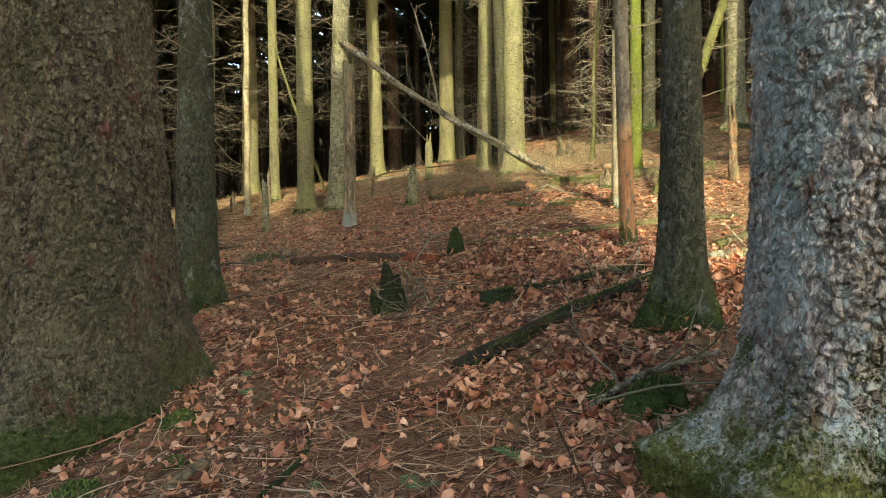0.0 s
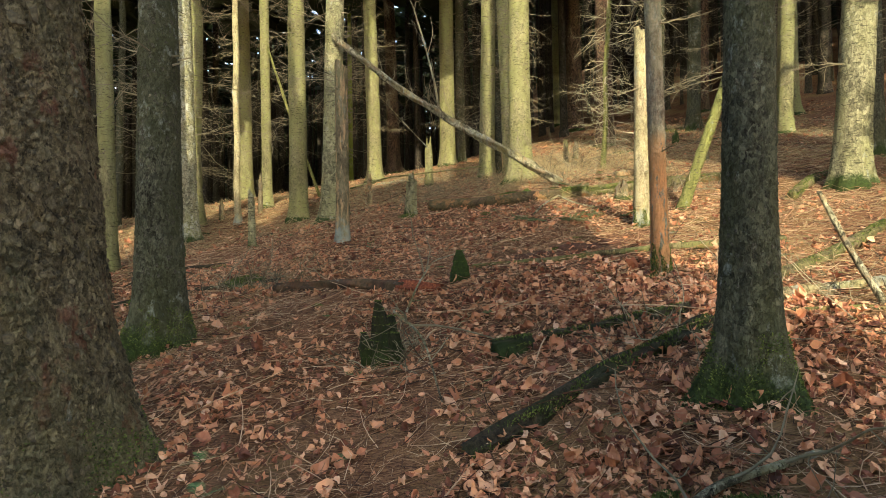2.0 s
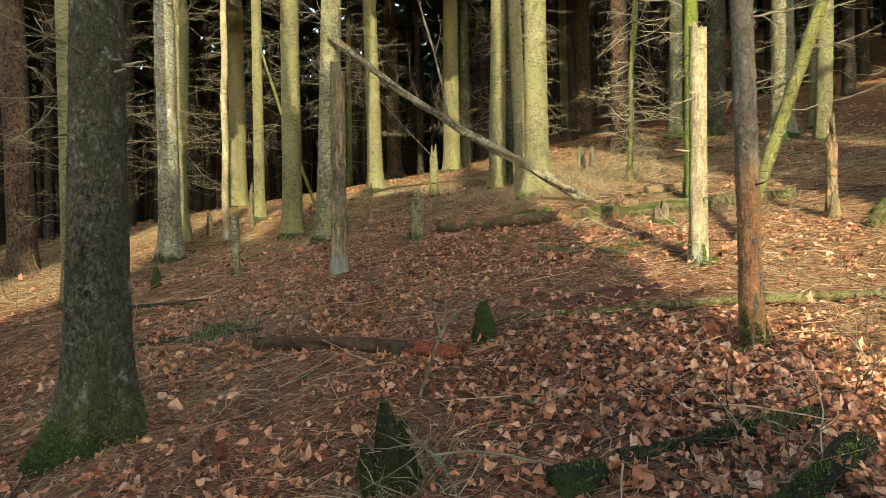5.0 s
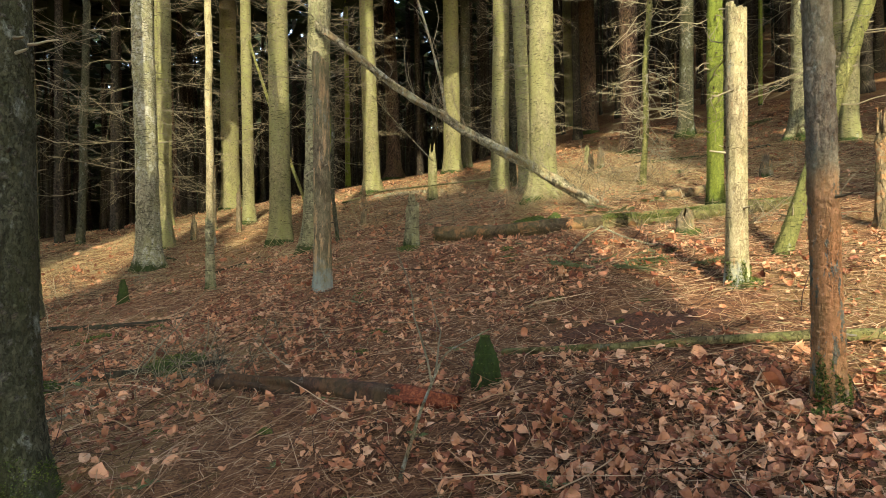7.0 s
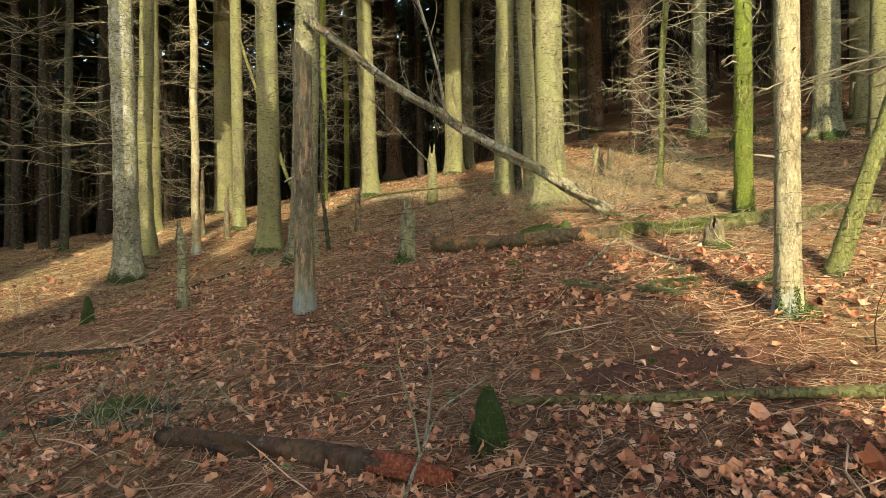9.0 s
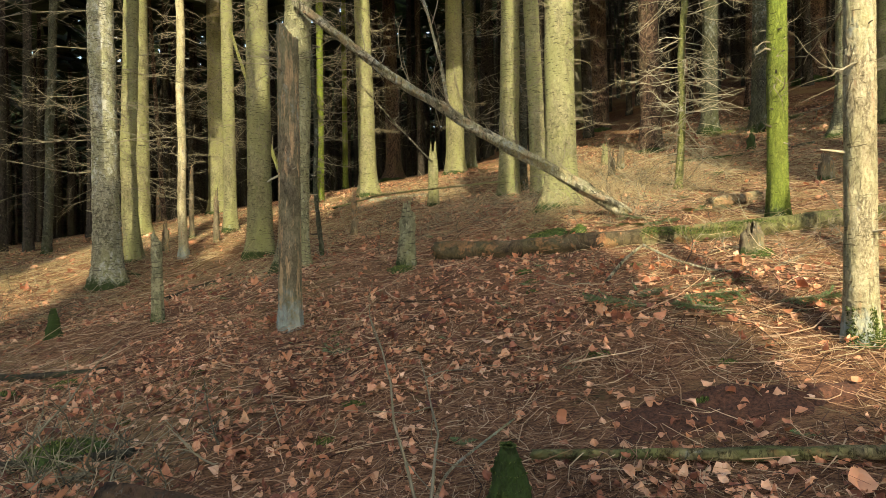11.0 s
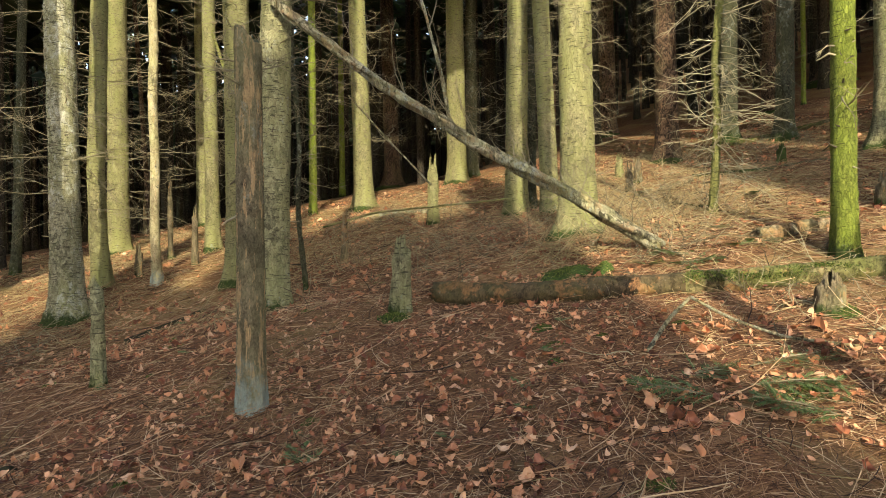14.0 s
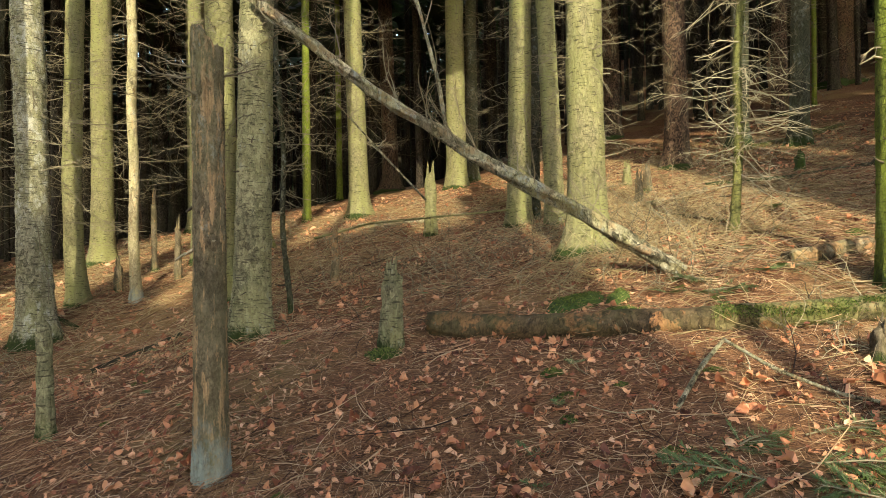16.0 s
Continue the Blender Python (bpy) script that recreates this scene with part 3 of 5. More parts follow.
mossy_foot(big_grey, grid, 12000, 0.5, 0.010, 2, (2.3, 4.25), -0.2)
slim_dark, grid = spruce(1.418, 3.418, 0.119, 0.85, 0.022, "slim dark grey spruce trunk with spreading mossy root", DARKB, 0.75, 12, 0, 2.2, 4, 0.5, taper=0.035, fine=0.005, relief=0.007, seed=31, face=(2.6, 6.5, 2.8))
flakes(slim_dark, grid, DARK_SCALE, 120, 0.4, 2.4, 0.018, 7, (2.8, 6.2))
mossy_foot(slim_dark, grid, 4000, 0.28, 0.013, 3, (2.6, 6.5), -0.1)
grey_scaly, grid = spruce(-2.21, 5.20, 0.166, 0.85, 0.001, "grey scaly spruce trunk with a green mossy foot", DARKB, 0.55, 12, 8, 2.0, 4.5, 0.7, taper=0.03, fine=0.006, relief=0.009, seed=45, face=(3.0, 6.8, 3.4))
flakes(grey_scaly, grid, DARK_SCALE, 200, 0.3, 3.0, 0.024, 8, (3.6, 6.6))
mossy_foot(grey_scaly, grid, 5000, 0.3, 0.014, 4, (3.2, 6.8), -0.1)
spruce(-4.80, 9.05, 0.112, 2.4, -0.024, "smooth green-tinged young spruce trunk", ALGAE, 0.3, 12, 22, 0.8, 4.5, 0.9)
spruce(-7.54, 12.0, 0.205, 2.8, -0.048, "brown spruce trunk among dead twigs", REDB, 0.4, 13, 26)
spruce(-5.07, 12.27, 0.178, 1.7, -0.023, "pale whitish spruce trunk with rough horizontal scars", PALE2, 0.55, 13, 26, 1.3, 5.5, 1.4, relief=0.014)
spruce(-5.46, 13.60, 0.125, 2.0, 0.004, "bent dull green spruce trunk", ALGAE, 0.4, 12, 24, wobble=0.05)
spruce(-7.24, 17.26, 0.205, 2.5, 0.0, "sunlit yellowish spruce trunk flaring at the root", ALGAE, 0.5, 13, 34)
spruce(-4.52, 13.47, 0.066, 1.9, -0.003, "thin crooked pale spruce stem in sunlight", PALEWOOD, 0.35, 10, 26, 0.8, 5, 0.7, wobble=0.03)
spruce(-9.19, 22.4, 0.07, 1.0, -0.06, "thin dark spruce stem", REDB, 0.4, 9, 12)
spruce(-7.25, 22.0, 0.29, 2.4, -0.01, "broad brown spruce trunk lit near the foot", ALGAE, 0.35, 14, 30, 2.0, 6)
spruce(-4.47, 15.51, 0.12, 2.4, -0.009, "straight brown spruce trunk with forked dead limb", ALGAE, 0.4, 12, 24)
spruce(-3.02, 12.89, 0.178, 2.3, -0.006, "olive green spruce trunk with rough bark", ALGAE, 0.35, 13, 34, 1.0, 5.5)
spruce(-1.95, 10.82, 0.162, 2.1, 0.028, "leaning grey-green spruce trunk with scaly bark", PALEB, 0.4, 13, 30, 2.3, 5, 1.0, fine=0.008, relief=0.009, seed=52)
spruce(-3.36, 18.83, 0.09, 2.6, 0.005, "slender green spruce stem", GREEN, 0.3, 11, 22)
spruce(-4.30, 28.0, 0.11, 2.0, 0.0, "slender mossy far spruce", GREEN, 0.3, 11, 12)
spruce(-2.02, 18.23, 0.208, 1.7, -0.024, "yellow-green sunlit spruce trunk", ALGAE, 0.5, 13, 44, 1.6, 5.5, 1.1)
spruce(-2.17, 27.0, 0.28, 3.0, -0.02, "reddish brown spruce trunk with wide flared foot", REDB, 0.9, 14, 20)
spruce(0.19, 21.03, 0.255, 3.0, 0.003, "tall brown spruce trunk half in sun", ALGAE, 0.4, 14, 34)
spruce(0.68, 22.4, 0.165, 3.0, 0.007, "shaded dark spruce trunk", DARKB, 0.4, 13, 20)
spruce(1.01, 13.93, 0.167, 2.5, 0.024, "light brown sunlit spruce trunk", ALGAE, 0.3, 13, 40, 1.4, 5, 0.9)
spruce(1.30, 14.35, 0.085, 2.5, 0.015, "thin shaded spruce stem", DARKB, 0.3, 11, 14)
spruce(1.50, 13.60, 0.130, 2.5, -0.03, "bright sunlit spruce trunk leaning slightly", ALGAE, 0.3, 12, 22, 1.2, 5)
spruce(1.46, 11.55, 0.192, 2.2, 0.004, "thick bright yellow-green sunlit spruce trunk", ALGAE, 0.55, 13, 46, 0.5, 4.5, 0.55, relief=0.006, seed=61)
spruce(5.79, 25.97, 0.33, 1.9, 0.0, "big red-brown spruce trunk in shade", REDB, 0.5, 14, 16)
spruce(6.11, 31.35, 0.27, 3.4, 0.0, "shaded brown spruce trunk", ALGAE, 0.4, 14, 16)
spruce(4.64, 17.12, 0.225, 1.7, -0.006, "brown spruce trunk with ringed bark", REDB, 0.4, 13, 36, 0.8, 5, 0.8)
spruce(9.95, 22.77, 0.21, 1.8, 0.02, "straight brown spruce trunk on the slope", REDB, 0.3, 13, 14)
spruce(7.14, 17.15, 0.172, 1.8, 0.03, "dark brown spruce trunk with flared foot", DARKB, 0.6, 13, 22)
spruce(11.2, 23.1, 0.068, 1.6, 0.02, "thin green spruce stem", GREEN, 0.2, 10, 8)
spruce(14.96, 27.5, 0.40, 1.9, 0.04, "broad dark spruce trunk with spreading roots", REDB, 1.0, 14, 8)
spruce(3.20, 9.52, 0.090, 1.2, 0.016, "bright green algae-covered young trunk in sun", GREEN, 0.3, 11, 8, 1.0, 4, 0.5)
spruce(7.32, 14.41, 0.225, 1.4, 0.018, "light brown spruce trunk with flared roots", PALEB, 0.6, 13, 16)
spruce(8.50, 15.09, 0.160, 1.4, 0.03, "brown spruce trunk on the upper slope", ALGAE, 0.4, 13, 14)
spruce(7.40, 13.20, 0.145, 1.4, 0.04, "brown spruce trunk beside the slope path", ALGAE, 0.4, 13, 14)
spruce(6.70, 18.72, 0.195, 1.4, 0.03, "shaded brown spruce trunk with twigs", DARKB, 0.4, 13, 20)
spruce(4.73, 7.43, 0.180, 1.2, 0.08, "sunlit pale spruce trunk with lichen", PALEB, 0.4, 13, 12)
spruce(9.60, 16.67, 0.215, 1.6, 0.009, "olive spruce trunk on the upper slope", ALGAE, 0.4, 13, 16)
spruce(2.95, 11.33, 0.043, 1.3, 0.05, "dead spruce sapling with many bare twigs", OLIVE, 0.4, 6, 48, 0.5, 3.4, 0.8, twigs=LITTWIG, name="dead_sapling", category="sapling", wobble=0.02)
spruce(-1.76, 11.45, 0.028, 0.6, -0.036, "thin dead sapling with bare twigs", DARKB, 0.3, 4, 30, 1.0, 3.6, 0.6, name="dead_sapling", category="sapling", wobble=0.03)

# ---- far woods ----
def far_woods():
    g = np.random.default_rng(5)
    s = Soup()
    tw = Soup()
    n = 0
    while n < 1250:
        x, y = g.uniform(-50, 48), 19 + 50 * g.uniform(0, 1) ** 0.75
        if y < 24 and -9 < x < 12:
            continue
        r = g.uniform(0.06, 0.2)
        z = float(lie(x, y))
        lx = g.normal(0, 0.012)
        hs = np.array([-0.3, 0.0, 0.35, 1.2, 3, 6, 9, 13])
        pts = np.stack([x + lx * hs, y + 0 * hs, z + hs], -1)
        s.tube(pts, r * np.array([1.6, 1.4, 1.15, 1, 0.95, 0.85, 0.7, 0.5]), 8)
        n += 1
        if y < 50:
            for _ in range(7):
                h = g.uniform(1, 8.5)
                a = g.uniform(0, 2 * np.pi)
                q, _ = twig_path((x + lx * h, y, z + h), (math.cos(a), math.sin(a), g.normal(-0.1, 0.2)), g.uniform(0.5, 1.8), 0.15, g, 4)
                tw.tube(q, np.linspace(0.012, 0.004, len(q)), 3)
    tagged(new("far_woods", s.mesh("far_woods", SHADEB)), "dense shaded spruce trunks of the deep forest", "forest", kind="stuff")
    tagged(new("far_dead_twigs", tw.mesh("far_dead_twigs", SHADETWIG)), "tangle of bare dead twigs between far trunks", "twigs", kind="stuff")


far_woods()


def sprays(name, centres, size, seed, label, category):
    """Drooping needle sprays: each a folded strip of two quads pairs."""
    g = np.random.default_rng(seed)
    c = np.asarray(centres, float)
    n = len(c)
    a = g.uniform(0, 2 * np.pi, n)
    d = np.stack([np.cos(a), np.sin(a), g.normal(-0.25, 0.2, n)], -1)
    d /= np.linalg.norm(d, axis=1)[:, None]
    side = np.stack([-np.sin(a), np.cos(a), g.normal(0, 0.25, n)], -1)
    ln = (size * g.uniform(0.6, 1.4, n))[:, None]
    wd = ln * 0.28
    p0, p1, p2 = c - d * ln * 0.5, c, c + d * ln * 0.5 + np.array([0, 0, -0.12]) * ln
    V = np.stack([p0 - side * wd * 0.3, p0 + side * wd * 0.3, p1 + side * wd, p1 - side * wd, p2 + side * wd * 0.25, p2 - side * wd * 0.25], 1).reshape(-1, 3)
    b = np.arange(n)[:, None] * 6
    F = np.concatenate([b + np.array([0, 1, 2, 3]), b + np.array([3, 2, 4, 5])], 0)
    return tagged(new(name, mesh(name, V, F, NEEDLE, False)), label, category, kind="stuff")


def canopy():
    g = np.random.default_rng(9)
    # Crowns mostly above view, put there to keep sky light off the far trunks.
    n = 42000
    x, y = g.uniform(-50, 52, n), g.uniform(9, 80, n)
    z = lie(x, y) + g.uniform(7.5, 15, n) + np.maximum(0, 17 - y) * 0.55
    sprays("canopy", np.stack([x, y, z], -1), 1.3, 3, "dark spruce canopy high above the trunks", "canopy")
    # Second layer of crowns, added only to dim the trunks behind.
    n = 26000
    x, y = g.uniform(-26, 28, n), g.uniform(9, 26, n)
    z = lie(x, y) + g.uniform(7.5, 13, n) + np.maximum(0, 17 - y) * 0.6
    sprays("shade_canopy", np.stack([x, y, z], -1), 1.1, 13, "dark spruce crowns added above view to shade the stand", "canopy")
    m = 56000
    x = g.uniform(-60, 60, m)
    y = 66 + g.uniform(0, 12, m) - 0.004 * x * x
    z = lie(x, y) + g.uniform(0, 1, m) ** 1.8 * 16
    keep = ~((np.abs(x + 1.5) < 1.3) & (z - lie(x, y) > 7.5) & (g.uniform(0, 1, m) < 0.93))
    sprays("far_thicket", np.stack([x, y, z], -1)[keep], 1.6, 4, "dark spruce thicket closing the forest", "thicket")
    m = 36000
    sx = np.where(g.uniform(0, 1, m) < 0.5, -1, 1)
    x, y = sx * g.uniform(32, 46, m), g.uniform(-30, 72, m)
    sprays("side_thicket", np.stack([x, y, lie(x, y) + g.uniform(0, 14, m)], -1), 1.6, 6, "dark spruce thicket at the forest's flanks", "thicket")


canopy()


# ---- unseen spruces added behind the way, which shade the path and the flanks ----
def shade_spruce(x, y, height, radius, low, count, seed):
    g = np.random.default_rng(seed)
    t = thing("spruce_tree", (x, y, float(lie(x, y))), "unseen green spruce with dense needled crown, added to cast shade", "tree", "living spruces")
    part("trunk", trunk_mesh("trunk", BROWN, 0.2, 1.3, height - 1, (0, 0), 0.4, 5, seed)[0], t)
    f = g.uniform(0, 1, count) ** 0.8
    h = low + (height - low) * f
    rad = radius * (1 - f * 0.85) * np.sqrt(g.uniform(0.02, 1, count))
    a = g.uniform(0, 2 * np.pi, count)
    ob = sprays("crown", np.stack([rad * np.cos(a), rad * np.sin(a), h], -1), 1.0, seed + 1, "dark green needled crown", "")
    ob.parent = t


for k, (x, y, h, rad) in enumerate([(-3.0, -9.3, 18.5, 1.8), (-1.2, -8.0, 18.6, 1.9), (0.6, -9.4, 20.0, 2.0), (1.72, -8.2, 18.2, 1.8), (-0.3, -11.0, 20.0, 2.2), (-2.2, -12.0, 20.0, 2.0)]):
    shade_spruce(x, y, h, rad, 1.5, 1500, 70 + k)
# Out-of-view spruces added on both flanks to darken the far slopes.
for k, (x, y, h, rad) in enumerate([(-9.6, 1.0, 26, 2.2), (-12.0, 2.5, 26, 2.4), (-14.5, 0.5, 26, 2.4), (-17.5, 3.0, 26, 2.6), (-6.7, -9.0, 30, 1.7), (-8.8, -8.0, 30, 1.9), (6.9, 0.0, 24, 1.5), (10.1, 1.2, 25, 2.0), (11.4, 0.4, 25, 2.2), (13.6, 2.0, 25, 2.3), (16.4, 1.0, 25, 2.4)]):
    shade_spruce(x, y, h, rad, 2.5, 1300, 90 + k)


# ---- snags: dead standing stems ----
def snag(x, y, r, hw, lean, height, label, mat, **kw):
    return spruce(x, y, r, hw, lean, label, mat, height=height, name="dead_snag", category="snag", group="dead snags", top=kw.pop("top", "broken"), **kw)


snag(-1.32, 8.33, 0.082, 1.6, 0.0, 2.3, "grey dead snag with peeling bark and lichen at its foot", SNAG, flare=0.25, branches=3, lo=2.0, hi=2.5, length=0.6, stubs=5, fine=0.006, relief=0.008, seed=4)
pale_snag, pale_grid = snag(2.08, 6.80, 0.072, 0.9, 0.02, 2.08, "pale barkless dead snag standing in sunlight", PALEWOOD, flare=0.3, branches=2, lo=1.0, hi=2.0, length=0.5, stubs=5, fine=0.006, relief=0.005, seed=9)
rotten_snag, rotten_grid = snag(1.65, 5.11, 0.060, 1.4, -0.012, 4.5, "dead snag with grey upper stem and orange rotten base", SNAGM, flare=0.3, branches=4, lo=1.6, hi=3.0, length=0.7, stubs=6, fine=0.006, relief=0.008, seed=12, top="open")
snag(2.75, 7.38, 0.062, 0.9, 0.364, 4.2, "leaning yellow-green dead trunk with bare limbs", OLIVE, flare=0.25, branches=10, lo=0.8, hi=3.6, length=1.1, seed=14, top="open")
mossy_foot(pale_snag, pale_grid, 2200, 0.2, 0.014, 91, (3.2, 6.3), -0.05)
mossy_foot(rotten_snag, rotten_grid, 2500, 0.26, 0.014, 92, (3.2, 6.3), -0.05)
snag(-2.78, 9.15, 0.048, 0.5, -0.02, 0.82, "short mossy broken stem", PALEB, flare=0.35, branches=0, seed=16)


MOSSY = bark("stump_mossy", (0.02, 0.02, 0.01), (0.08, 0.065, 0.035), (0.045, 0.08, 0.016), 0.8, 0.02, 0.03, 40.0, 0.2, plates=0.1, seam_shade=0.1)
DARKMOSS = bark("stump_dark_moss", (0.012, 0.011, 0.007), (0.055, 0.042, 0.026), (0.022, 0.038, 0.009), 0.6, 0.02, 0.05, 40.0, 0.1, plates=0.1, seam_shade=0.1)


# ---- stumps ----
def stump(x, y, r, height, label, mat, seed, lean=0.0, name="tree_stump", flare=0.35, top="broken"):
    t = thing(name, (x, y, float(lie(x, y))), label, "stump", "broken stumps")
    me, grid = trunk_mesh("wood", mat, r, height * 0.5, height, (lean, 0), flare, 4, seed, 0, top, 0.02, 0.0, 0.012)
    part("wood", me, t)
    if mat in (MOSSY, DARKMOSS):
        mossy_foot(t, grid, 1600, height * 1.3, 0.009, seed, (0.0, 6.28), -0.05)
    if top == "point":
        return t
    g = np.random.default_rng(seed)
    s = Soup()
    for _ in range(5):
        a = g.uniform(0, 6.28)
        p = np.array([lean * height + 0.6 * r * math.cos(a), 0.6 * r * math.sin(a), height - 0.05])
        s.tube([p, p + [0, 0, 0.3 * height * g.uniform(0.1, 0.5) + 0.04], p + [0.01, 0, 0.3 * height * g.uniform(0.5, 0.9) + 0.05]], [r * 0.28, r * 0.17, r * 0.03], 5)
    part("splintered_top", s.mesh("splintered_top", mat), t, "jagged broken wood splinters", "stuff")
    return t


stump(0.14, 5.92, 0.066, 0.27, "low pointed stump covered in bright green moss", MOSSY, 3, top="point")
old = stump(-0.39, 4.42, 0.055, 0.36, "dark mossy rotten stump overgrown with twigs", DARKMOSS, 5, -0.1, top="point", flare=0.7)
for k, (dx, dy, h, ln) in enumerate([(-0.1, -0.02, 0.16, -0.2), (0.085, -0.05, 0.2, -0.05), (0.02, 0.06, 0.3, 0.1)]):
    shard, shard_grid = trunk_mesh("shard", DARKMOSS, 0.034, h * 0.5, h, (ln, 0.0), 0.5, 3, 60 + k, 0, "point", 0.02, 0.0, 0.012)
    piece = part("shard", shard, old)
    piece.location = (dx, dy, 0.0)
    mossy_foot(piece, shard_grid, 500, h * 1.1, 0.009, 70 + k, (0.0, 6.28), -0.05)
stump(-0.50, 9.76, 0.080, 0.58, "weathered splintered grey-green stump", PALEB, 8, 0.03)
stump(2.40, 8.50, 0.075, 0.22, "short broken olive-brown stump by the log", STUB, 13)
stump(-0.32, 14.45, 0.085, 0.95, "tall broken greenish stump post", ALGAE, 17)
stump(-1.51, 12.72, 0.045, 0.58, "slim splintered orange stump", DRYWOOD, 19)
stump(-3.91, 9.36, 0.055, 0.32, "small pointed mossy stump", MOSSY, 21, top="point")
stump(-5.09, 14.05, 0.05, 0.45, "small dark broken stump", STUB, 24)
stump(-5.17, 15.3, 0.045, 1.2, "thin broken dead stem", STUB, 27)
stump(-4.24, 14.2, 0.045, 0.85, "thin ragged dead stem", STUB, 29)
stump(3.25, 15.95, 0.065, 0.4, "small grey-green stump on the slope", ALGAE, 31)
stump(2.85, 14.05, 0.05, 0.45, "small splintered stump beside a log", STUB, 35)
stump(5.6, 14.6, 0.06, 0.3, "small mossy stump on the needle slope", MOSSY, 37)


BROWNLOG = bark("bark_brown_log", (0.018, 0.013, 0.008), (0.13, 0.09, 0.05), (0.085, 0.08, 0.03), 0.4, 0.06, 0.05, 20.0, 0.0, bare=(0.22, 0.11, 0.05), seam_shade=0.05, plates=0.12, net=0.4, clefts=0.6, grain=(2, 2, 2), bare_from=0.54)


# ---- fallen logs ----
def log(pts, r0, r1, label, mat, seed, sides=20, name="fallen_log", rise=0.55, limbs=0, second=None, rough=0.09):
    """A fallen stem laid on the ground through the points of the plan; a third value sets a height over the ground."""
    g = np.random.default_rng(seed)
    pts = [(p[0], p[1], gz(p[0], p[1]) + (p[2] if len(p) > 2 else rise * (r0 + (r1 - r0) * k / (len(pts) - 1)))) for k, p in enumerate(pts)]
    P = np.array(pts)
    s = np.concatenate([[0], np.cumsum(np.linalg.norm(np.diff(P, axis=0), axis=1))])
    n = max(8, int(s[-1] / 0.035))
    u = np.linspace(0, s[-1], n)
    C = np.stack([np.interp(u, s, P[:, k]) for k in range(3)], -1)
    for _ in range(6):
        C[1:-1] = (C[:-2] + 2 * C[1:-1] + C[2:]) / 4
    C += 0.12 * r0 * np.stack([vnoise(u * 1.7, u * 0, seed + k) for k in range(3)], -1)
    o = C[0].copy()
    t = thing(name, tuple(o), label, "log", "fallen logs")
    T = np.gradient(C, axis=0)
    T /= np.linalg.norm(T, axis=1)[:, None]
    A = np.cross(T, [0, 0, 1])
    A /= np.linalg.norm(A, axis=1)[:, None]
    B = np.cross(A, T)
    th = np.arange(sides) * 2 * np.pi / sides
    U, H = np.meshgrid(u, th, indexing="ij")
    R = np.interp(U, [0, s[-1]], [r0, r1]) * (1 + rough * 1.6 * vnoise(np.cos(H) * 1.5 + seed, U * 3 + np.sin(H) * 1.5, seed + 7) + rough * vnoise(np.cos(H) * 2 + seed, U * 5 + np.sin(H) * 2, seed) + 0.09 * vnoise(np.cos(H) * 5, U * 14 + np.sin(H) * 5, seed + 1))
    V = C[:, None] - o + R[..., None] * (np.cos(H)[..., None] * A[:, None] + np.sin(H)[..., None] * B[:, None])
    jag = 0.4 * r0 * vnoise(np.cos(th) * 3, np.sin(th) * 3, seed)
    V[0] -= T[0] * (0.3 * r0 + jag)[:, None]
    V[-1] += T[-1] * (0.3 * r1 + jag)[:, None]
    caps = np.stack([C[0] - o + T[0] * r0 * 0.3, C[-1] - o - T[-1] * r1 * 0.3])
    V = np.concatenate([V.reshape(-1, 3), np.repeat(caps, 1, 0)])
    a, b = np.meshgrid(np.arange(n - 1), np.arange(sides), indexing="ij")
    c = (b + 1) % sides
    F = np.stack([a * sides + b, a * sides + c, (a + 1) * sides + c, (a + 1) * sides + b], -1).reshape(-1, 4)
    e = n * sides
    k = np.arange(0, sides, 2)
    F = np.concatenate([F, np.stack([(k + 2) % sides, k + 1, k, 0 * k + e], -1), np.stack([(n - 1) * sides + k, (n - 1) * sides + k + 1, (n - 1) * sides + (k + 2) % sides, 0 * k + e + 1], -1)])
    if second:
        cut = int(n * second[1]) * sides
        part("stem", mesh("stem", V, np.concatenate([F[:cut], F[(n - 1) * sides:]]), mat), t)
        part("mossy_stem", mesh("mossy_stem", V, F[cut:(n - 1) * sides], second[0]), t, "yellow-green mossy length of stem")
    else:
        part("stem", mesh("stem", V, F, mat), t)
    if mat in (MOSSLOG, DARKMOSS, LOGB) and r0 > 0.035 or second:
        m_ = int(s[-1] * 2600 * (r0 / 0.06))
        i, h = g.integers(int(n * (second[1] if second else 0)), n, m_), g.uniform(0.1, np.pi - 0.1, m_)
        keep = g.uniform(0, 1, m_) < np.clip((0.75 if mat is not LOGB else 0.3) + 1.5 * vnoise(u[i] * 6, h * 2, seed + 3) - (0.55 if second else 0), 0, 1)
        i, h = i[keep], h[keep]
        N = np.cos(h)[:, None] * A[i] + np.sin(h)[:, None] * B[i]
        moss_fuzz(t, C[i] - o + T[i] * g.uniform(-0.02, 0.02, (len(i), 1)) + N * np.interp(u[i], [0, s[-1]], [r0, r1])[:, None], N, 0.014, seed)
    for _ in range(limbs):
        i = g.integers(n // 8, n - 2)
        d = A[i] * g.normal(0, 1) + np.array([0, 0, g.uniform(-0.3, 1.0)]) + T[i] * g.uniform(0, 0.8)
        q, _ = twig_path(C[i] - o, d / np.linalg.norm(d), g.uniform(0.3, 1.0), 0.15, g)
        sp = Soup()
        root = sp.tube(q, np.linspace(0.007, 0.002, len(q)), 4)
        for _ in range(4):
            j = g.integers(1, len(q) - 1)
            dd = g.normal(0, 1, 3)
            w_, _ = twig_path(q[j], dd / np.linalg.norm(dd), g.uniform(0.1, 0.4), 0.2, g, 4)
            sp.tube(w_, np.linspace(0.003, 0.001, len(w_)), 3, root + 4 * int(j))
